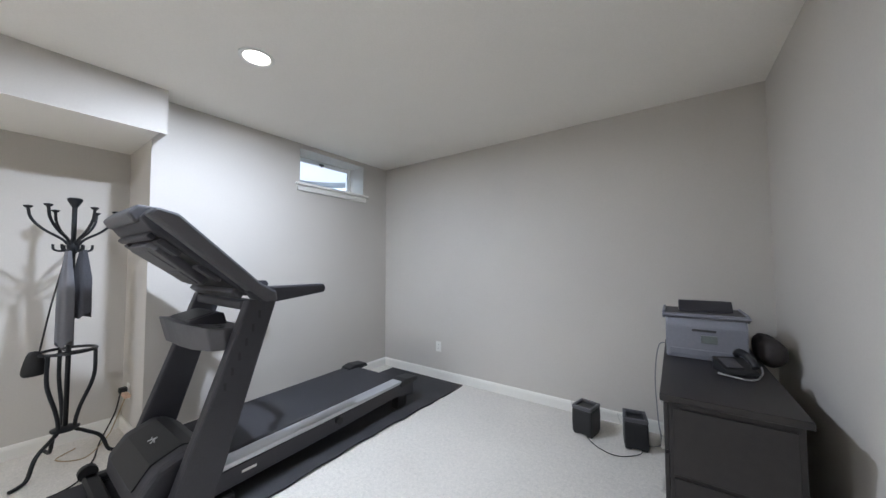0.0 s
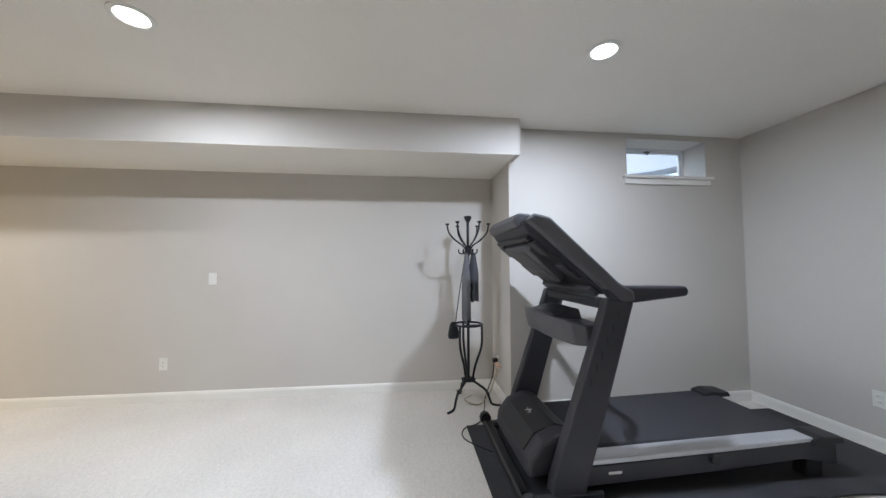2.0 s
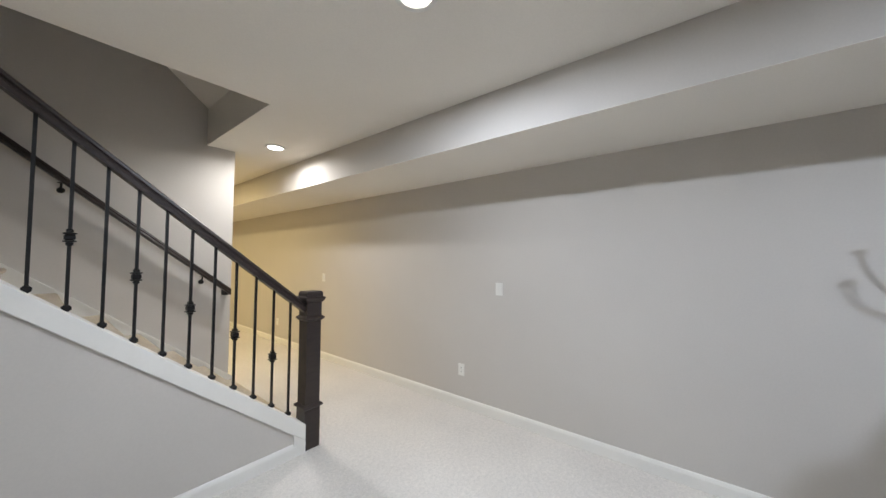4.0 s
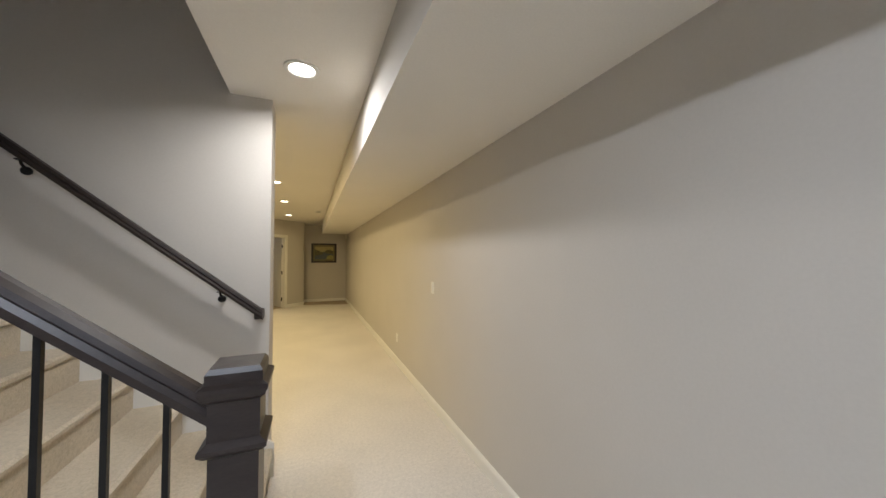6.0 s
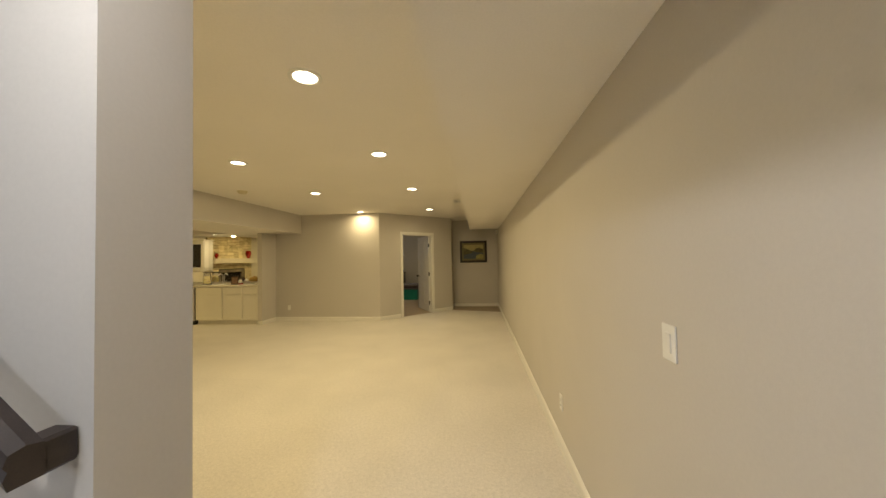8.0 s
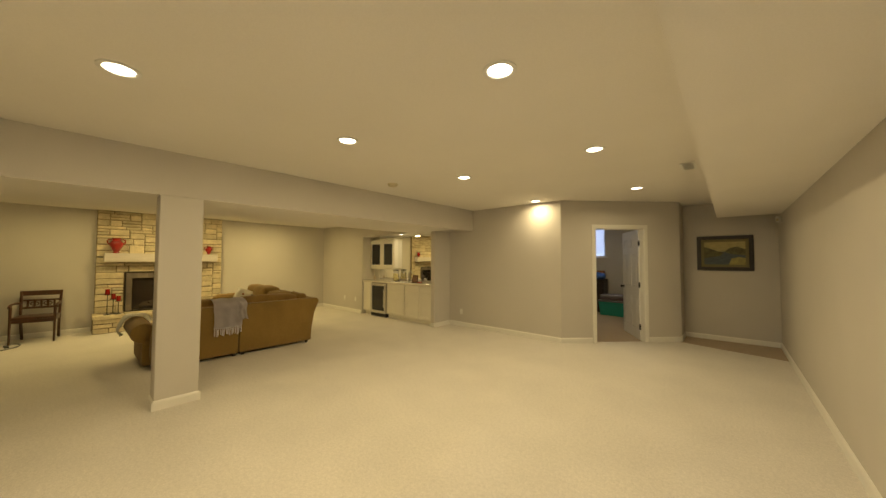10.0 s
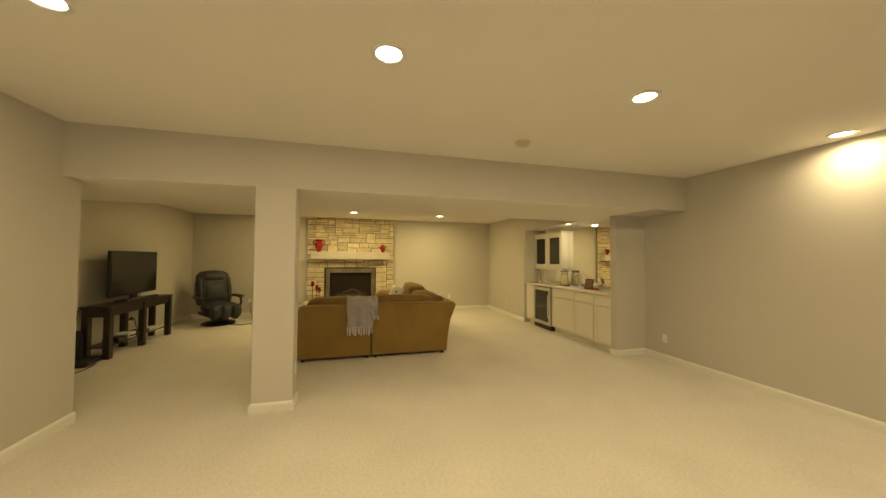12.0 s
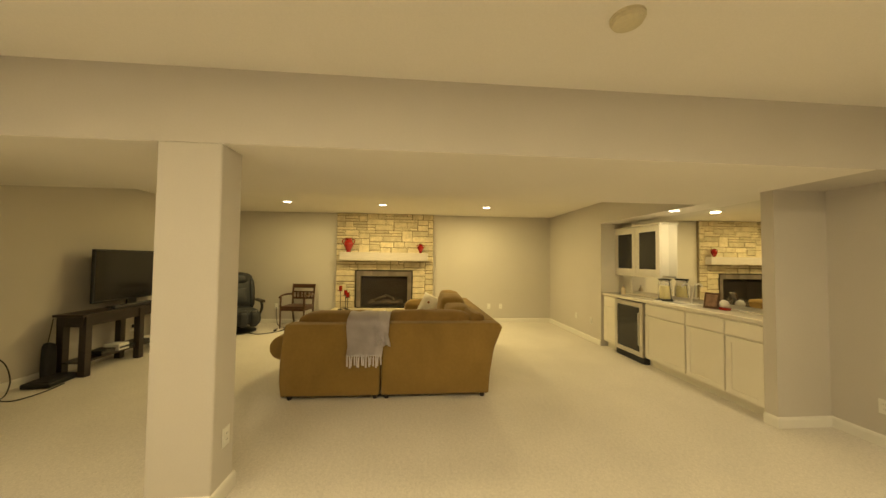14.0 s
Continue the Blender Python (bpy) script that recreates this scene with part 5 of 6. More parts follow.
def drape(y0, y1, front, back, lift, seed):
    bm = bmesh.new()
    line = [(0.030 + 0.004 * math.sin(k * 1.3), -front + (front - 0.02) * k / 10) for k in range(11)]
    line += [(0.026, 0.02), (0.0, 0.05), (-0.08, 0.075), (-0.18, 0.09), (-0.30, 0.085)] + [(-0.40 - 0.03 * k, 0.05 - back * k / 4) for k in range(5)]
    n = 16
    rows = []
    for k, (x, z) in enumerate(line):
        row = []
        for i in range(n + 1):
            u = i / n
            hang = max(0, (11 - k) / 11)
            row.append(bm.verts.new((x + lift + 0.012 * hang * math.sin(u * 14 + seed) + 0.004 * math.sin(k + u * 9), y0 + (y1 - y0) * u + 0.02 * hang * math.sin(k * 0.35 + seed), z + 0.006 * math.sin(u * 11 + k))))
        rows.append(row)
    for a, b in zip(rows, rows[1:]):
        for i in range(n):
            bm.faces.new((a[i], a[i + 1], b[i + 1], b[i]))
    bmesh.ops.solidify(bm, geom=bm.faces[:], thickness=0.008)
    return bm


part("cloth", drape(-0.20, 0.16, 0.33, 0.05, 0.0, 0), THROW, throw, "", True)
part("fold", drape(0.10, 0.235, 0.22, 0.02, 0.012, 2), THROW, throw, "folded side of the throw", True)
for i in range(15):
    y = -0.185 + i * 0.0240
    sway = 0.005 * math.sin(i * 2.3)
    drop = 0.014 * math.sin(i * 1.7)
    tassel = part("tassel", tube(bmesh.new(), [(0.040, y, -0.30), (0.043, y + sway * 0.3, -0.335), (0.046, y + sway * 0.5, -0.345), (0.042, y + sway, -0.385), (0.040, y + 1.5 * sway, -0.425 - drop)], 0.006, 7, (0.004, 0.007, 0.009, 0.008, 0.0095)), THROW, throw, "", True)
    part("strand", tube(bmesh.new(), [(0.041, y - 0.011, -0.305), (0.044, y, -0.338)], 0.003, 5), THROW, tassel)
blanket = thing("white_blanket", -7.30, 10.485, 0.60, "white fleece blanket heaped over the sofa arm", "blanket")
bm = bmesh.new()
n, m = 18, 22
rows = []
for j in range(m + 1):
    t = j / m
    a = -2.15 + 3.5 * t
    row = []
    for i in range(n + 1):
        u = i / n
        k = noise.noise(Vector((u * 3.1, t * 5.0, 2.0)))
        puff = 0.022 + 0.022 * k + 0.02 * math.sin(t * 9 + u * 4) ** 2
        sag = max(0.0, 1 - u / 0.25) ** 2 * 0.10
        row.append(bm.verts.new((-0.30 + 0.46 * u - 0.03 * k, math.sin(a) * (0.165 + puff) + 0.04, math.cos(a) * (0.145 + puff) - 0.115 - sag)))
    rows.append(row)
for a, b in zip(rows, rows[1:]):
    for i in range(n):
        bm.faces.new((a[i], a[i + 1], b[i + 1], b[i]))
bmesh.ops.solidify(bm, geom=bm.faces[:], thickness=0.02)
part("fleece", bm, mat("white_fleece", (0.74, 0.71, 0.66), 0.95, vary=0.04, bump=0.7, bump_scale=120, sheen=0.4), blanket, "", True)

# ---- fireplace ----
fire = thing("fireplace", LIV_X, 11.25, 0, "stone fireplace with a wood mantel and black firebox", "fireplace")
MORTAR = mat("mortar", (0.22, 0.175, 0.11), 0.95, vary=0.1, bump=0.5)
STONE = mat("limestone", (0.67, 0.59, 0.42), 0.85, vary=0.14, scale=7, fine=0.12, fine_scale=45, bump=0.5, bump_scale=50, bump_dist=0.008, random_tint=0.16, dark=(0.56, 0.47, 0.30))
SW, SZ0, SZ1, OP0, OP1, OPZ = 1.095, 0.36, LIVING_CEIL, -0.66, 0.63, 1.20
part("mortar_bed", B((0, 0.065, -SW, OP0, SZ0, SZ1), (0, 0.065, OP1, SW, SZ0, SZ1), (0, 0.065, OP0, OP1, OPZ, SZ1)), MORTAR, fire)
rng = random.Random(11)


def stone_block(y0, y1, z0, z1, x0, depth, axis="x"):
    bm = bmesh.new()
    g, c = 0.006, 0.010
    j = lambda: rng.uniform(-0.004, 0.004)
    d = depth + rng.uniform(-0.008, 0.010)
    base = [(y0 + g + j(), z0 + g + j()), (y1 - g + j(), z0 + g + j()), (y1 - g + j(), z1 - g + j()), (y0 + g + j(), z1 - g + j())]
    ins = [(base[0][0] + c, base[0][1] + c), (base[1][0] - c, base[1][1] + c), (base[2][0] - c, base[2][1] - c), (base[3][0] + c, base[3][1] - c)]
    r = [[bm.verts.new((x0, *p)) for p in base], [bm.verts.new((x0 + d - 0.008, *p)) for p in base], [bm.verts.new((x0 + d + rng.uniform(-0.004, 0.004), *p)) for p in ins]]
    for a, b in zip(r, r[1:]):
        for k in range(4):
            bm.faces.new((a[k], a[(k + 1) % 4], b[(k + 1) % 4], b[k]))
    bm.faces.new(r[2])
    bm.faces.new(r[0][::-1])
    return bm


cols, rws = 36, 33
cw, rh = 2 * SW / cols, (SZ1 - SZ0) / rws
taken = [[False] * cols for _ in range(rws)]
for r in range(rws):
    for c in range(cols):
        y, z = -SW + (c + 0.5) * cw, SZ0 + (r + 0.5) * rh
        if OP0 < y < OP1 and z < OPZ:
            taken[r][c] = True
for r in range(rws):
    c = 0
    while c < cols:
        if taken[r][c]:
            c += 1
            continue
        h = rng.choice((1, 1, 2, 2, 2, 2)) if rng.random() > 0.045 else 4
        w = rng.choice((3, 4, 5, 5, 6, 7)) if h > 1 else rng.choice((3, 4, 5, 6, 7, 8))
        if h == 4:
            w = 4
        ww = 0
        while ww < w and c + ww < cols and not taken[r][c + ww]:
            ww += 1
        if c + ww < cols and not taken[r][c + ww] and (c + ww + 1 >= cols or taken[r][c + ww + 1]):
            ww += 1
        hh_ = 1
        while hh_ < h and r + hh_ < rws and not any(taken[r + hh_][c + k] for k in range(ww)):
            hh_ += 1
        for a in range(hh_):
            for b in range(ww):
                taken[r + a][c + b] = True
        part("stone", stone_block(-SW + c * cw, -SW + (c + ww) * cw, SZ0 + r * rh, SZ0 + (r + hh_) * rh, 0.06, 0.035), STONE, fire)
        c += ww
part("hearth_core", B((0.0, 0.46, -SW - 0.02, SW + 0.02, 0, 0.28)), MORTAR, fire)
y = -SW - 0.03
while y < SW:
    w = min(rng.uniform(0.30, 0.5), SW + 0.03 - y)
    if SW + 0.03 - y - w < 0.15:
        w = SW + 0.03 - y
    part("hearth_slab", B((0.0, 0.50 + rng.uniform(-0.008, 0.008), y + 0.004, y + w - 0.004, 0.28, 0.355), bevel=0.012, seg=2), STONE, fire, "limestone hearth slab")
    y += w
for k, (z0, z1) in enumerate(((0.0, 0.10), (0.10, 0.19), (0.19, 0.28))):
    y = -SW - 0.02
    while y < SW + 0.01:
        w = min(rng.uniform(0.18, 0.45), SW + 0.02 - y)
        if SW + 0.02 - y - w < 0.1:
            w = SW + 0.02 - y
        part("stone", stone_block(y, y + w, z0, z1, 0.455, 0.025), STONE, fire)
        y += w
MANTEL = mat("pale_mantel_wood", (0.58, 0.53, 0.48), 0.5, vary=0.06, scale=4, fine=0.06, fine_scale=50, stretch=(8, 1, 8))
part("mantel", B((0.06, 0.275, -0.985, 0.965, 1.425, 1.605), bevel=0.006), MANTEL, fire, "pale painted wood mantel beam")
SOOT = mat("firebox_black", (0.085, 0.072, 0.06), 0.6, vary=0.2, bump=0.2)
part("firebox", B((-0.45, -0.43, OP0, OP1, 0.355, OPZ), (-0.43, 0.02, OP0, OP0 + 0.02, 0.355, OPZ), (-0.43, 0.02, OP1 - 0.02, OP1, 0.355, OPZ), (-0.43, 0.02, OP0 + 0.02, OP1 - 0.02, OPZ - 0.02, OPZ), (-0.43, 0.02, OP0 + 0.02, OP1 - 0.02, 0.345, 0.36)), SOOT, fire, "soot-black firebox")
SURROUND = mat("slate_surround", (0.17, 0.14, 0.11), 0.5, vary=0.2, scale=6, bump=0.2, random_tint=0.2)
tiles = []
n_top = 7
for k in range(n_top):
    a = OP0 + 0.004 + k * (OP1 - OP0 - 0.008) / n_top
    tiles.append((a + 0.002, a + (OP1 - OP0 - 0.008) / n_top - 0.002, OPZ - 0.13, OPZ - 0.004))
for a, b in ((OP0 + 0.004, OP0 + 0.118), (OP1 - 0.118, OP1 - 0.004)):
    tiles += [(a, b, 0.357 + k * 0.142, 0.357 + k * 0.142 + 0.138) for k in range(5)]
part("surround_backing", B((0.015, 0.085, OP0 + 0.002, OP0 + 0.116, 0.355, OPZ - 0.002), (0.015, 0.085, OP1 - 0.116, OP1 - 0.002, 0.355, OPZ - 0.002), (0.015, 0.085, OP0 + 0.116, OP1 - 0.116, OPZ - 0.128, OPZ - 0.002)), MORTAR, fire)
for a, b, c, d in tiles:
    part("surround_tile", B((0.085, 0.098, a, b, c, d), bevel=0.003), SURROUND, fire, "grey-brown slate tile")
part("metal_frame", B((0.10, 0.112, OP0 + 0.002, OP0 + 0.022, 0.355, OPZ + 0.008), (0.10, 0.112, OP1 - 0.022, OP1 - 0.002, 0.355, OPZ + 0.008), (0.10, 0.112, OP0 + 0.022, OP1 - 0.022, OPZ - 0.014, OPZ + 0.008), (0.10, 0.112, OP0 + 0.022, OP1 - 0.022, 0.355, 0.375), bevel=0.002), IRON, fire, "thin black metal frame")
FGLASS = glass("firebox_glass", (0.06, 0.05, 0.045), 0.08, 0.3)
part("glass_front", B((0.03, 0.036, OP0 + 0.12, OP1 - 0.12, 0.375, OPZ - 0.13)), FGLASS, fire, "dark glass front")
LOG = mat("charred_log", (0.22, 0.17, 0.13), 0.9, vary=0.35, scale=12, bump=0.8, bump_scale=40, bump_dist=0.01)
for k, (a, b, r) in enumerate((((-0.12, -0.40, 0.43), (-0.10, 0.34, 0.44), 0.05), ((-0.22, -0.36, 0.46), (-0.20, 0.38, 0.45), 0.06), ((-0.10, -0.25, 0.50), (-0.22, 0.02, 0.58), 0.04), ((-0.10, 0.22, 0.50), (-0.22, -0.02, 0.60), 0.04))):
    part("log", tube(bmesh.new(), curve_pts([a, ((a[0] + b[0]) / 2, (a[1] + b[1]) / 2 + 0.02, (a[2] + b[2]) / 2 + 0.012), b], 4), r, 10), LOG, fire, "", True)
part("grate", B(*[(-0.30, -0.04, -0.40 + k * 0.16, -0.385 + k * 0.16, 0.36, 0.385) for k in range(6)]), IRON, fire)

RED = mat("red_glaze", (0.30, 0.012, 0.008), 0.18, vary=0.1, coat=0.6)


def vase(x, y, z, k, label):
    ob = thing("vase", x, y, z, label, "vase", group="red vases")
    part("body", lathe(bmesh.new(), [(r * k, h * k) for r, h in ((0.0, 0), (0.05, 0), (0.055, 0.01), (0.045, 0.03), (0.075, 0.09), (0.105, 0.16), (0.11, 0.21), (0.085, 0.255), (0.065, 0.275), (0.075, 0.315), (0.085, 0.325), (0.075, 0.325), (0.06, 0.29), (0.0, 0.28))], 24), RED, ob, "", True)
    for s in (-1, 1):
        part("handle", tube(bmesh.new(), [(0, s * yy * k, zz * k) for yy, zz in ((0.07, 0.285), (0.11, 0.295), (0.137, 0.27), (0.135, 0.225), (0.10, 0.18))], 0.012 * k, 8), RED, ob, "", True)


vase(LIV_X + 0.17, 10.44, 1.605, 0.98, "large red glazed vase with two handles on the mantel")
vase(LIV_X + 0.17, 12.05, 1.605, 0.62, "small red glazed vase with two handles on the mantel")


def candle(x, y, h, label):
    ob = thing("candle_holder", x, y, 0.355, label, "candle holder", group="candle holders on the hearth")
    part("base", lathe(bmesh.new(), ((0, 0), (0.055, 0), (0.055, 0.008), (0.02, 0.02), (0, 0.02)), 18), IRON, ob, "", True)
    part("stem", tube(bmesh.new(), [(0, 0, 0.015), (0, 0, h)], 0.007, 8), IRON, ob, "", True)
    part("dish", lathe(bmesh.new(), ((0, h - 0.01), (0.05, h), (0.054, h + 0.012), (0, h + 0.006)), 18), IRON, ob, "", True)
    part("candle", lathe(bmesh.new(), ((0, h), (0.036, h), (0.036, h + 0.11), (0.03, h + 0.115), (0, h + 0.112)), 18), RED, ob, "red pillar candle", True)


candle(LIV_X + 0.36, 10.33, 0.40, "tall iron candle holder with a red candle")
candle(LIV_X + 0.38, 10.49, 0.26, "shorter iron candle holder with a red candle")
candle(LIV_X + 0.26, 10.42, 0.30, "iron candle holder with a red candle")

# ---- wooden armchair ----
CHERRY = mat("cherry_wood", (0.075, 0.030, 0.013), 0.35, vary=0.2, scale=6, fine=0.15, fine_scale=60, stretch=(1, 1, 0.2), coat=0.3)
chair = thing("wooden_armchair", -10.08, 9.45, 0, "cherry-stained wooden armchair with a carved back", "chair", rz=-8)
for s in (-1, 1):
    part("front_leg", tube(bmesh.new(), [(0.24, s * 0.25, 0), (0.24, s * 0.25, 0.66)], 0.02, 10, (0.014, 0.021)), CHERRY, chair, "", True)
    part("back_leg", tube(bmesh.new(), curve_pts([(-0.27, s * 0.22, 0), (-0.21, s * 0.23, 0.42), (-0.25, s * 0.24, 0.89)], 5), 0.02, 10), CHERRY, chair, "", True)
    part("arm", tube(bmesh.new(), curve_pts([(-0.23, s * 0.24, 0.66), (-0.05, s * 0.27, 0.68), (0.16, s * 0.27, 0.67), (0.27, s * 0.26, 0.64)], 5), 0.02, 10), CHERRY, chair, "", True)
part("seat", B((-0.22, 0.26, -0.25, 0.25, 0.42, 0.46), bevel=0.012, seg=2), CHERRY, chair, "", True)
part("apron", B((-0.20, 0.245, -0.24, 0.24, 0.36, 0.42), bevel=0.004), CHERRY, chair)
part("crest_rail", B((-0.265, -0.235, -0.25, 0.25, 0.80, 0.89), bevel=0.01, seg=2), CHERRY, chair)
part("lower_rail", B((-0.245, -0.22, -0.23, 0.23, 0.56, 0.60), bevel=0.006), CHERRY, chair)
part("mid_rail", B((-0.25, -0.225, -0.23, 0.23, 0.70, 0.73), bevel=0.006), CHERRY, chair)
for k in range(5):
    yy = -0.16 + k * 0.08
    part("splat", B((-0.245, -0.228, yy - 0.014, yy + 0.014, 0.60, 0.70), bevel=0.003), CHERRY, chair)
for s in (-1, 1):
    part("carved_oval", tube(bmesh.new(), [(-0.236, s * 0.08 + 0.05 * math.cos(a * math.pi / 6), 0.65 + 0.03 * math.sin(a * math.pi / 6)) for a in range(12)], 0.008, 6, closed=True), CHERRY, chair, "", True)

# ---- recliner ----
LEATHER = mat("black_leather", (0.026, 0.028, 0.033), 0.55, vary=0.15, scale=8, bump=0.35, bump_scale=120)
rec = thing("recliner", -9.62, 8.48, 0, "black leather swivel recliner with a split leg rest", "recliner", rz=38)
part("base_disc", lathe(bmesh.new(), ((0, 0), (0.31, 0), (0.32, 0.02), (0.29, 0.045), (0.10, 0.07), (0, 0.07)), 32), BLACK_PLASTIC, rec, "", True)
part("pedestal", lathe(bmesh.new(), ((0.08, 0.06), (0.06, 0.12), (0.07, 0.22), (0, 0.22)), 20), BLACK_PLASTIC, rec, "", True)
part("seat_frame", B((-0.30, 0.28, -0.30, 0.30, 0.20, 0.28), bevel=0.03, seg=2), BLACK_PLASTIC, rec, "", True)
soft("seat", (-0.28, 0.34, -0.28, 0.28, 0.26, 0.46), LEATHER, rec, 31, r=0.09)
soft("backrest", (-0.12, 0.10, -0.30, 0.30, 0.0, 0.74), LEATHER, rec, 32, rot=pose(-0.27, 0, 0.40, 0, -13, 0), r=0.10)
soft("headrest", (-0.02, 0.13, -0.22, 0.22, 0.50, 0.72), LEATHER, rec, 33, rot=pose(-0.27, 0, 0.40, 0, -13, 0), r=0.07)
soft("lumbar_pad", (0.03, 0.13, -0.20, 0.20, 0.08, 0.44), LEATHER, rec, 34, rot=pose(-0.27, 0, 0.40, 0, -13, 0), r=0.06)
for s in (-1, 1):
    soft("side_bolster", (-0.10, 0.10, s * 0.27 - 0.05, s * 0.27 + 0.05, 0.02, 0.60), LEATHER, rec, 35 + s, rot=pose(-0.27, 0, 0.40, 0, -13, 0), r=0.05)
    part("arm_pad", B((-0.26, 0.24, s * 0.37 - 0.045, s * 0.37 + 0.045, 0.56, 0.61), bevel=0.02, seg=3), DARKWOOD, rec, "dark wood arm pad", True)
    bm = bmesh.new()
    tube(bm, curve_pts([(0.16, s * 0.36, 0.57), (0.21, s * 0.36, 0.46), (0.14, s * 0.34, 0.34), (0.0, s * 0.32, 0.28)], 5), 0.025, 8)
    part("arm_support", bm, BLACK_PLASTIC, rec, "", True)
    soft("calf_lobe", (0.30, 0.44, s * 0.19 - 0.085, s * 0.19 + 0.085, 0.16, 0.42), LEATHER, rec, 40 + s, r=0.06)
soft("calf_lobe", (0.30, 0.44, -0.085, 0.085, 0.16, 0.42), LEATHER, rec, 42, r=0.06)
bm = bmesh.new()
tube(bm, curve_pts([(-9.40, 8.75, 0.02), (-9.35, 9.0, 0.008), (-9.55, 9.25, 0.008), (-9.85, 9.28, 0.008), (-10.2, 9.0, 0.01), (-10.42, 8.87, 0.2), (-10.44, 8.86, 0.36)], 6), 0.007, 6)
solid("recliner_cable", bm, CORD, "black power cord on the carpet by the recliner", "cable", smooth=True)
remote = thing("remote_control", -9.70, 9.16, 0.0, "black remote control on the carpet", "remote control", rz=10)
part("case", B((-0.09, 0.09, -0.025, 0.025, 0, 0.022), bevel=0.005), BLACK_PLASTIC, remote)
part("buttons", B((-0.07, 0.05, -0.015, 0.015, 0.0215, 0.025), bevel=0.001), GREY_PLASTIC, remote)

# ---- television and its table ----
stand = thing("tv_stand", -7.92, 7.86, 0, "dark wood console table with a low shelf", "console table")
part("tabletop", B((-0.83, 0.83, -0.17, 0.17, 0.72, 0.75), bevel=0.005), DARKWOOD, stand)
part("apron", B((-0.80, 0.80, -0.145, 0.145, 0.60, 0.72)), DARKWOOD, stand)
for x in (-0.765, -0.02, 0.74):
    for y in (-0.125, 0.125):
        part("leg", B((x - 0.04, x + 0.04, y - 0.04, y + 0.04, 0, 0.72), bevel=0.004), DARKWOOD, stand)
part("shelf", B((-0.78, 0.78, -0.12, 0.12, 0.16, 0.18)), DARKWOOD, stand)
tv = thing("television", -8.0, 7.83, 0.75, "large black flat-screen television switched off", "television", rz=2)
part("bezel", B((-0.62, 0.62, -0.03, 0.012, 0.09, 0.79), bevel=0.006), BLACK_PLASTIC, tv)
part("screen", B((-0.60, 0.60, 0.011, 0.016, 0.115, 0.77)), SCREEN_GLASS, tv, "dark glossy screen")
part("neck", B((-0.08, 0.08, -0.03, 0.0, 0.012, 0.10), bevel=0.004), BLACK_PLASTIC, tv)
part("foot", B((-0.30, 0.30, -0.11, 0.11, 0, 0.014), bevel=0.005), BLACK_PLASTIC, tv)
part("housing", B((-0.40, 0.40, -0.07, -0.03, 0.2, 0.65), bevel=0.02, seg=2), BLACK_PLASTIC, tv)
bar = thing("soundbar", -7.95, 7.96, 0.75, "slim dark grey soundbar in front of the television", "soundbar")
part("body", B((-0.40, 0.40, -0.03, 0.03, 0.0, 0.045), bevel=0.008), GREY_PLASTIC, bar)
part("grille", B((-0.38, 0.38, 0.0295, 0.032, 0.008, 0.037)), DARK_PLASTIC, bar)
for x, w, h, material, label, cat in ((-7.50, 0.20, 0.06, BLACK_PLASTIC, "black set-top box on the console shelf", "set-top box"), (-7.72, 0.16, 0.085, WHITE_PLASTIC, "white router box on the console shelf", "router"), (-8.25, 0.22, 0.05, WHITE_PLASTIC, "white game console lying on the shelf", "game console")):
    ob = thing(cat.replace(" ", "_").replace("-", "_"), x, 7.88, 0.18, label, cat)
    part("case", B((-w / 2, w / 2, -0.10, 0.10, 0, h), bevel=0.006), material, ob)
    part("front_strip", B((-w / 2 + 0.01, w / 2 - 0.01, 0.099, 0.103, h * 0.3, h * 0.6)), SLOT, ob)
player = thing("disc_player", -7.98, 7.88, 0.18, "flat black disc player on the console shelf", "disc player")
part("case", B((-0.17, 0.17, -0.10, 0.10, 0.006, 0.055), bevel=0.004), BLACK_PLASTIC, player)
part("front_strip", B((-0.15, 0.15, 0.0995, 0.1025, 0.02, 0.035)), SLOT, player)
for dx in (-0.14, 0.14):
    part("foot", B((dx - 0.015, dx + 0.015, -0.08, 0.08, 0, 0.007)), BLACK_PLASTIC, player)
papers = thing("paper_stack", -8.42, 7.88, 0.18, "loose stack of white papers on the console shelf", "papers", rz=6)
for k in range(4):
    part("sheet", box(bmesh.new(), -0.14, 0.14, -0.10, 0.10, k * 0.007, k * 0.007 + 0.006, turn=pose(0.006 * (k % 2), 0.004 * k, 0, 0, 0, 4 * (k % 3) - 4)), WHITE_PLASTIC, papers)
leaflet = thing("white_folder", -8.30, 8.02, 0.0, "white folder lying on the carpet under the table", "folder", rz=3)
part("cover", B((-0.20, 0.20, -0.05, 0.05, 0, 0.012), bevel=0.003), WHITE_PLASTIC, leaflet)
sub = thing("floor_box", -6.98, 7.84, 0, "flat black electronics box with cables on the carpet", "electronics", rz=8)
part("case", B((-0.20, 0.20, -0.13, 0.13, 0.008, 0.06), bevel=0.008), BLACK_PLASTIC, sub)
part("lid", B((-0.17, 0.17, -0.10, 0.10, 0.06, 0.068), bevel=0.003), DARK_PLASTIC, sub)
for dx in (-0.15, 0.15):
    part("foot", B((dx - 0.02, dx + 0.02, -0.1, 0.1, 0, 0.008)), BLACK_PLASTIC, sub)
bagb = thing("black_bag", -7.06, 7.70, 0.0, "slumped black bag beside the console table", "bag")
bm = bmesh.new()
cushion(bm, -0.055, 0.05, -0.04, 0.06, 0.0, 0.40, 0.035, 9, 0.012, 0.05, 9)
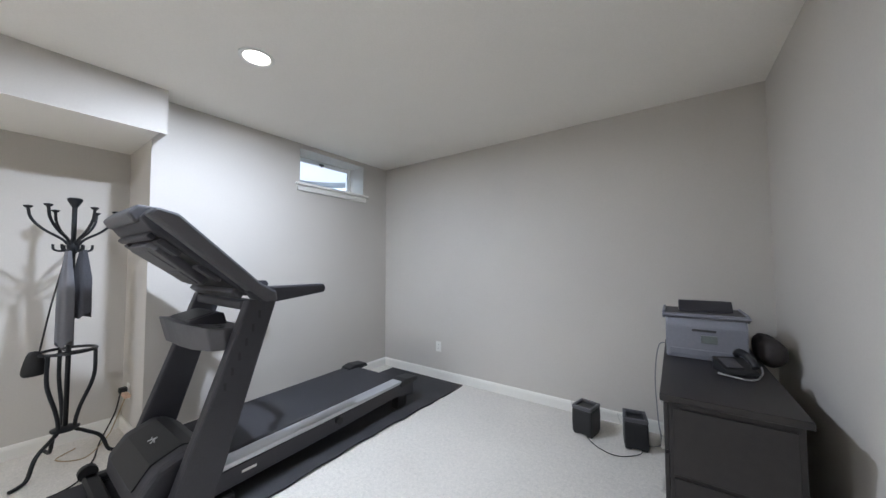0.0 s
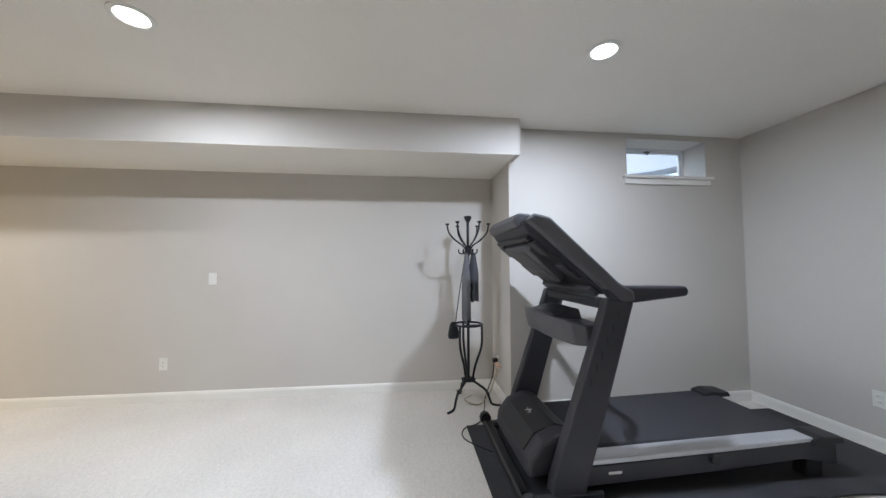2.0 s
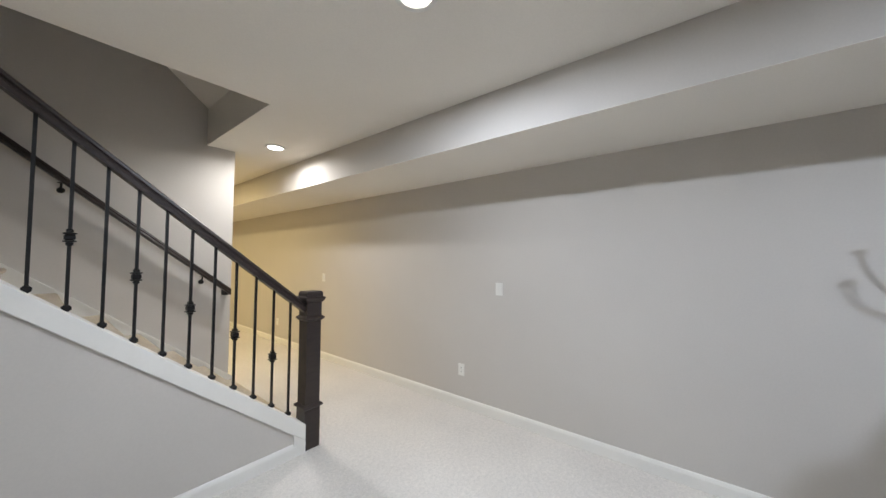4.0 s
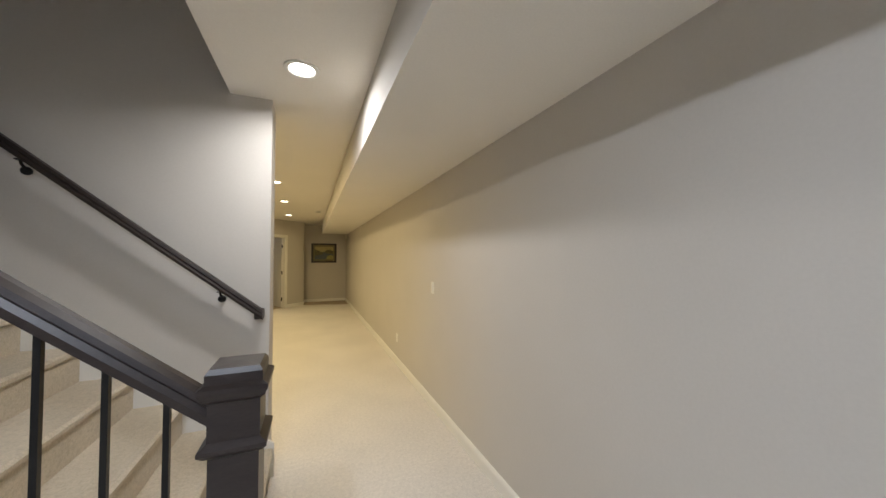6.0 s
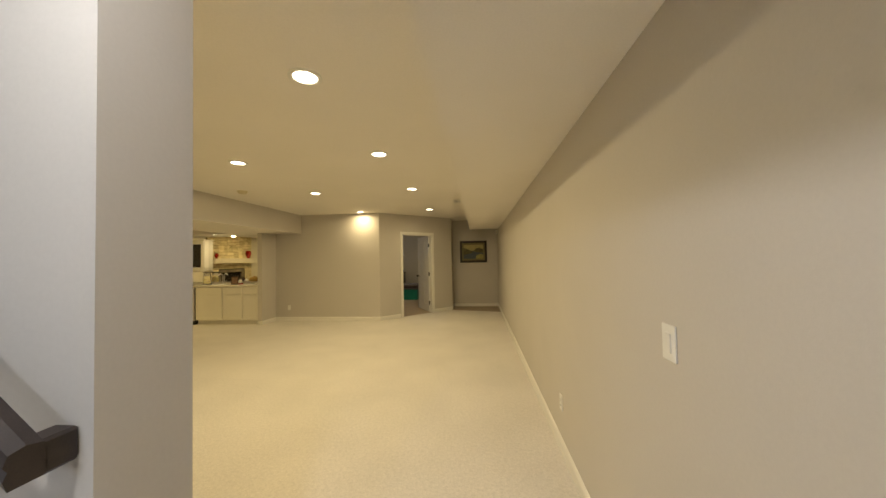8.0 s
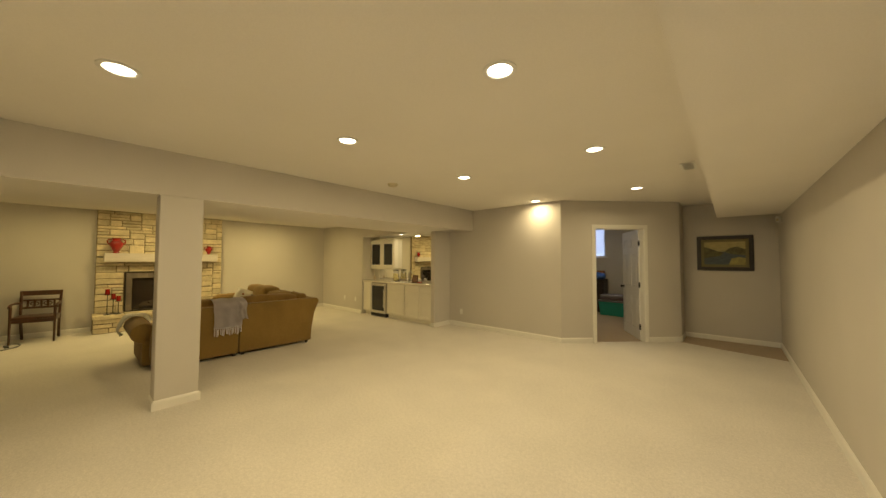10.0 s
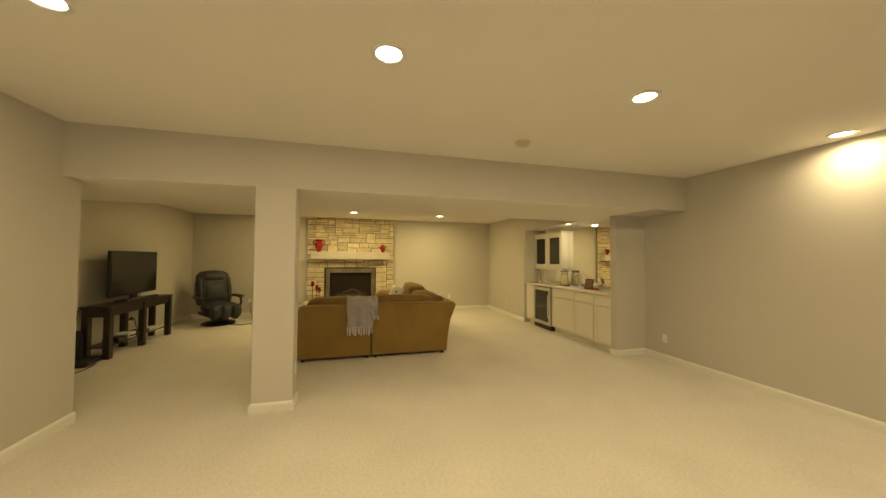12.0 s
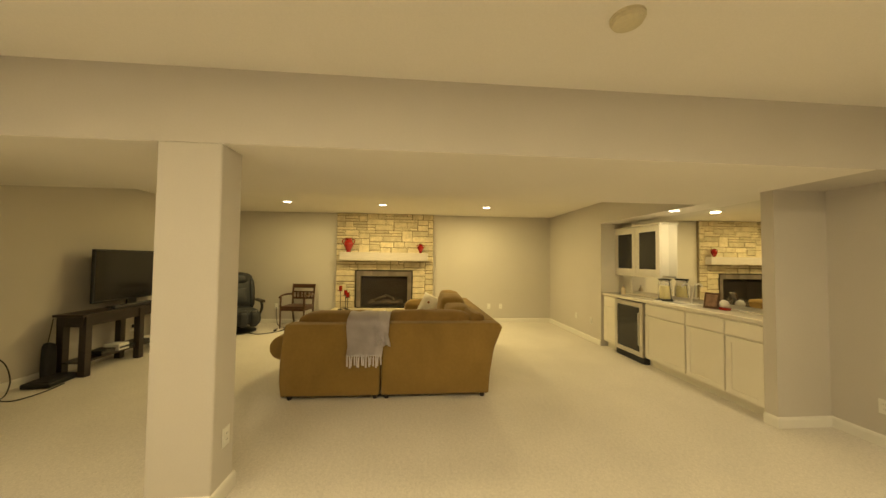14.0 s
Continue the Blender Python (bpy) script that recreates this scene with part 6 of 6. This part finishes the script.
part("bag", bm, mat("black_nylon", (0.015, 0.015, 0.017), 0.6, bump=0.3, bump_scale=30), bagb, "", True)
outlet(-6.58, 7.6, 0.40, SOUTH_FACE)
bm = bmesh.new()
tube(bm, curve_pts([(-6.58, 7.625, 0.40), (-6.58, 7.70, 0.405), (-6.60, 7.78, 0.33), (-6.63, 7.80, 0.16), (-6.60, 7.80, 0.03), (-6.50, 7.86, 0.008), (-6.50, 8.00, 0.007), (-6.70, 8.04, 0.007), (-6.95, 8.00, 0.007)], 7), 0.006, 6)
box(bm, -6.60, -6.56, 7.609, 7.64, 0.38, 0.42, bevel=0.005)
solid("loose_cable", bm, CORD, "black power cable looping from the outlet to the carpet", "cable", smooth=True)
strip = thing("power_strip", -6.36, 7.70, 0.0, "red and white power strip on the carpet", "power strip", rz=8)
part("case", B((-0.13, 0.13, -0.03, 0.03, 0, 0.03), bevel=0.006), mat("dark_red_plastic", (0.06, 0.012, 0.012), 0.45), strip)
part("base", B((-0.15, 0.15, 0.03, 0.05, 0, 0.012), bevel=0.003), WHITE_PLASTIC, strip, "white edge of the strip")
bm = bmesh.new()
tube(bm, curve_pts([(-8.30, 7.62, 0.38), (-8.30, 7.68, 0.37), (-8.31, 7.70, 0.25), (-8.34, 7.72, 0.19)], 6), 0.007, 6)
box(bm, -8.325, -8.275, 7.611, 7.65, 0.355, 0.405, bevel=0.005)
solid("adapter_cable", bm, CORD, "black adapter and cable hanging from the outlet", "cable", smooth=True)
bm = bmesh.new()
tube(bm, curve_pts([(-7.14, 7.66, 0.70), (-7.10, 7.66, 0.45), (-7.05, 7.66, 0.25), (-7.0, 7.72, 0.05)], 6), 0.005, 6)
solid("hanging_cable", bm, CORD, "thin black cable hanging behind the console table", "cable", smooth=True)
outlet(-8.30, 7.6, 0.36, SOUTH_FACE)

# ---- bar ----
CAB = mat("cream_cabinet_paint", (0.78, 0.74, 0.64), 0.38, vary=0.02, fine=0.01, bump=0.02)
COUNTER = mat("cream_counter", (0.76, 0.71, 0.60), 0.15, vary=0.06, scale=14, fine=0.08, fine_scale=120, coat=0.4)
FRONT = 15.22


def base_unit(x0, x1, label):
    ob = thing("base_cabinet", (x0 + x1) / 2, FRONT, 0, label, "cabinet", group="bar base cabinets")
    w = (x1 - x0) / 2 - 0.001
    part("body", B((-w, w, 0.0, 0.355, 0.10, 0.88)), CAB, ob)
    part("toe_kick", B((-w, w, 0.06, 0.07, 0.0, 0.10)), CAB, ob)
    dr = part("drawer_front", B((-w + 0.012, w - 0.012, -0.02, -0.001, 0.715, 0.865), bevel=0.004), CAB, ob)
    dd = part("cabinet_door", B((-w + 0.012, w - 0.012, -0.014, -0.001, 0.115, 0.70), bevel=0.002), CAB, ob)
    f = 0.055
    part("door_stile", B((-w + 0.012, -w + 0.012 + f, -0.021, -0.0135, 0.115, 0.70), (w - 0.012 - f, w - 0.012, -0.021, -0.0135, 0.115, 0.70), (-w + 0.012 + f, w - 0.012 - f, -0.021, -0.0135, 0.115, 0.115 + f), (-w + 0.012 + f, w - 0.012 - f, -0.021, -0.0135, 0.70 - f, 0.70)), CAB, dd, "flat raised door frame")


base_unit(-8.28, -7.935, "narrow cream-painted base cabinet with a drawer")
base_unit(-7.27, -6.57, "wide cream-painted sink base cabinet")
base_unit(-6.57, -6.07, "cream-painted base cabinet with a drawer")
base_unit(-6.07, -5.675, "cream-painted base cabinet with a drawer")
fridge = thing("wine_fridge", -7.60, FRONT, 0, "under-counter wine fridge with a steel-framed dark glass door", "wine fridge")
part("body", B((-0.325, 0.325, 0.0, 0.355, 0.0, 0.875)), BLACK_PLASTIC, fridge)
part("kick_grille", B((-0.32, 0.32, -0.02, -0.001, 0.0, 0.085), bevel=0.003), BLACK_PLASTIC, fridge)
fd = part("door_frame", B((-0.32, -0.255, -0.045, -0.002, 0.095, 0.865), (0.255, 0.32, -0.045, -0.002, 0.095, 0.865), (-0.255, 0.255, -0.045, -0.002, 0.095, 0.16), (-0.255, 0.255, -0.045, -0.002, 0.80, 0.865), bevel=0.003), STEEL, fridge, "brushed steel door frame")
part("door_glass", B((-0.256, 0.256, -0.035, -0.01, 0.158, 0.802)), SCREEN_GLASS, fd, "dark tinted glass")
part("handle", tube(bmesh.new(), [(0.29, -0.046, 0.25), (0.29, -0.085, 0.27), (0.29, -0.085, 0.72), (0.29, -0.046, 0.74)], 0.009, 10), STEEL, fd, "slim steel bar handle", True)
counter = thing("bar_countertop", -6.985, 15.49, 0.88, "glossy cream countertop with a rounded front edge", "countertop")
part("slab", B((-1.31, 1.31, -0.30, 0.088, 0.0, 0.045), bevel=0.012, seg=3), COUNTER, counter, "", True)
part("backsplash", B((-1.31, 1.31, 0.040, 0.084, 0.045, 0.06), bevel=0.003), COUNTER, counter, "low counter upstand")
sink = thing("bar_sink", -6.92, 15.385, 0.925, "white drop-in bar sink", "sink")
SINKW = mat("white_enamel", (0.80, 0.78, 0.72), 0.15, vary=0.02)
part("rim", B((-0.22, 0.22, -0.15, -0.12, 0, 0.012), (-0.22, 0.22, 0.08, 0.11, 0, 0.012), (-0.22, -0.185, -0.12, 0.08, 0, 0.012), (0.185, 0.22, -0.12, 0.08, 0, 0.012), bevel=0.005), SINKW, sink)
# flat plate; the bowl's inner shade is put into its greyer colour
part("basin", B((-0.186, 0.186, -0.121, 0.081, 0.0005, 0.003)), mat("basin_shade", (0.5, 0.48, 0.44), 0.25), sink)
faucet = thing("faucet", -6.84, 15.53, 0.925, "brushed nickel gooseneck bar faucet", "faucet")
part("spout", tube(bmesh.new(), curve_pts([(0, 0, 0.0), (0, 0, 0.20), (-0.005, -0.03, 0.25), (-0.01, -0.08, 0.255), (-0.015, -0.12, 0.215)], 6), 0.011, 10), STEEL, faucet, "", True)
part("base", lathe(bmesh.new(), ((0.03, 0), (0.03, 0.012), (0.017, 0.03), (0.014, 0.08), (0, 0.08)), 16), STEEL, faucet, "", True)
part("lever", tube(bmesh.new(), [(0.015, 0, 0.05), (0.06, 0, 0.085)], 0.006, 8), STEEL, faucet, "", True)
MIRROR = mat("mirror_silver", (0.86, 0.86, 0.84), 0.01, 1.0, vary=0.0, fine=0.0)
bm = bmesh.new()
prism(bm, ((-8.05, BAR_BACK - 0.001), (BAR_X1 - 0.003, BAR_BACK - 0.001), (BAR_X1 - 0.003, BAR_BACK - 0.043), (-8.05, BAR_BACK - 0.006)), "z", 0.987, LOW - 0.006)
solid("wall_mirror", bm, MIRROR, "large wall mirror behind the bar", "mirror")
# added sheets that turn the niche's side and back walls a lighter cream
solid("bar_side_panel", B((BAR_X0, BAR_X0 + 0.008, LIV_Y + 0.004, BAR_BACK, 0.93, LOW - 0.004), (BAR_X0 + 0.008, -8.052, BAR_BACK - 0.008, BAR_BACK, 0.93, LOW - 0.004)), CAB, "thin cream sheet added over the bar niche walls", "panel", "structure")
upper = thing("wall_cabinet", -7.768, 15.425, 1.262, "cream wall cabinet with two dark glass doors", "cabinet")
part("body", B((-0.575, 0.575, 0.022, 0.144, 0.0, 0.745)), CAB, upper)
part("crown", B((-0.58, 0.59, -0.01, 0.144, 0.745, 0.772), bevel=0.006), CAB, upper)
part("light_rail", B((-0.575, 0.575, 0.005, 0.03, -0.03, 0.0)), CAB, upper)
for s in (-1, 1):
    c = s * 0.287
    w = 0.282
    d = part("cabinet_door", B((c - w, c - w + 0.085, 0.0, 0.021, 0.005, 0.740), (c + w - 0.085, c + w, 0.0, 0.021, 0.005, 0.740), (c - w + 0.085, c + w - 0.085, 0.0, 0.021, 0.005, 0.09), (c - w + 0.085, c + w - 0.085, 0.0, 0.021, 0.655, 0.740), bevel=0.003), CAB, upper)
    part("door_glass", B((c - w + 0.084, c + w - 0.084, 0.008, 0.014, 0.089, 0.656)), SCREEN_GLASS, d, "dark glass pane")
    part("knob", lathe(bmesh.new(), ((0.006, 0), (0.006, 0.012), (0.012, 0.02), (0, 0.026)), 10), STEEL, d, "", True).matrix_local = pose(c - s * (w - 0.04), -0.001, 0.12, 90, 0, 0)
for ob in upper.children_recursive:
    ob.data.transform(Matrix.Diagonal((0.905, 1, 1, 1)))
    if ob.name.startswith("knob"):
        ob.location.x *= 0.905
lantern = thing("candle_lantern", -7.17, 15.435, 0.925, "glass hurricane lantern with a yellow candle", "lantern")
part("base", lathe(bmesh.new(), ((0, 0), (0.115, 0), (0.118, 0.012), (0.09, 0.025), (0, 0.025)), 20), IRON, lantern, "", True)
cl = glass("clear_glass", (0.95, 0.95, 0.9), 0.03, 0.18)
part("glass_hurricane", lathe(bmesh.new(), ((0.080, 0.025), (0.092, 0.10), (0.085, 0.20), (0.068, 0.287), (0.065, 0.287), (0.082, 0.20), (0.089, 0.10), (0.077, 0.026)), 24), cl, lantern, "clear glass chimney", True)
part("candle", lathe(bmesh.new(), ((0, 0.026), (0.065, 0.026), (0.065, 0.20), (0.057, 0.207), (0, 0.20)), 20), mat("yellow_wax", (0.80, 0.66, 0.16), 0.4), lantern, "yellow pillar candle", True)
part("top_ring", lathe(bmesh.new(), ((0.06, 0.285), (0.082, 0.285), (0.082, 0.305), (0.06, 0.305), (0.06, 0.285)), 20), IRON, lantern, "", True)
for s in (-1, 1):
    part("strap", tube(bmesh.new(), [(s * 0.115, 0, 0.008), (s * 0.075, 0, 0.30)], 0.005, 6), IRON, lantern, "", True)
pf = thing("photo_frame", -6.40, 15.37, 0.925, "small brown photo frame leaning on the counter", "photo frame", rz=24)
lean = pose(0, 0, 0.004, -18, 0, 0)
part("frame", box(bmesh.new(), -0.075, 0.075, -0.008, 0.008, 0, 0.19, bevel=0.004, turn=lean), CHERRY, pf)
part("photo", box(bmesh.new(), -0.055, 0.055, -0.0105, -0.0075, 0.025, 0.165, turn=lean), mat("faded_photo", (0.22, 0.13, 0.08), 0.4, vary=0.4, scale=18), pf, "dim brown photograph")
part("stand", box(bmesh.new(), -0.02, 0.02, 0.0, 0.004, 0, 0.15, turn=pose(0, 0.075, 0.004, 16, 0, 0)), BLACK_PLASTIC, pf)
ball = thing("baseball_stand", -6.31, 15.45, 0.925, "white ball on a small red stand", "ornament")
part("stand", B((-0.05, 0.05, -0.035, 0.035, 0, 0.03), bevel=0.005), RED, ball)
bm = bmesh.new()
bmesh.ops.create_icosphere(bm, subdivisions=3, radius=0.045, matrix=Matrix.Translation((0, 0, 0.07)))
part("ball", bm, mat("white_leather", (0.75, 0.72, 0.66), 0.5, vary=0.03), ball, "", True)
bottle = thing("soap_bottle", -8.06, 15.42, 0.925, "small pale bottle on the counter", "bottle")
part("body", lathe(bmesh.new(), ((0, 0), (0.032, 0), (0.034, 0.08), (0.012, 0.11), (0.012, 0.13), (0, 0.13)), 16), mat("pale_ceramic", (0.62, 0.52, 0.36), 0.4), bottle, "", True)
part("cap", lathe(bmesh.new(), ((0, 0.13), (0.014, 0.13), (0.014, 0.15), (0, 0.15)), 12), STEEL, bottle, "", True)
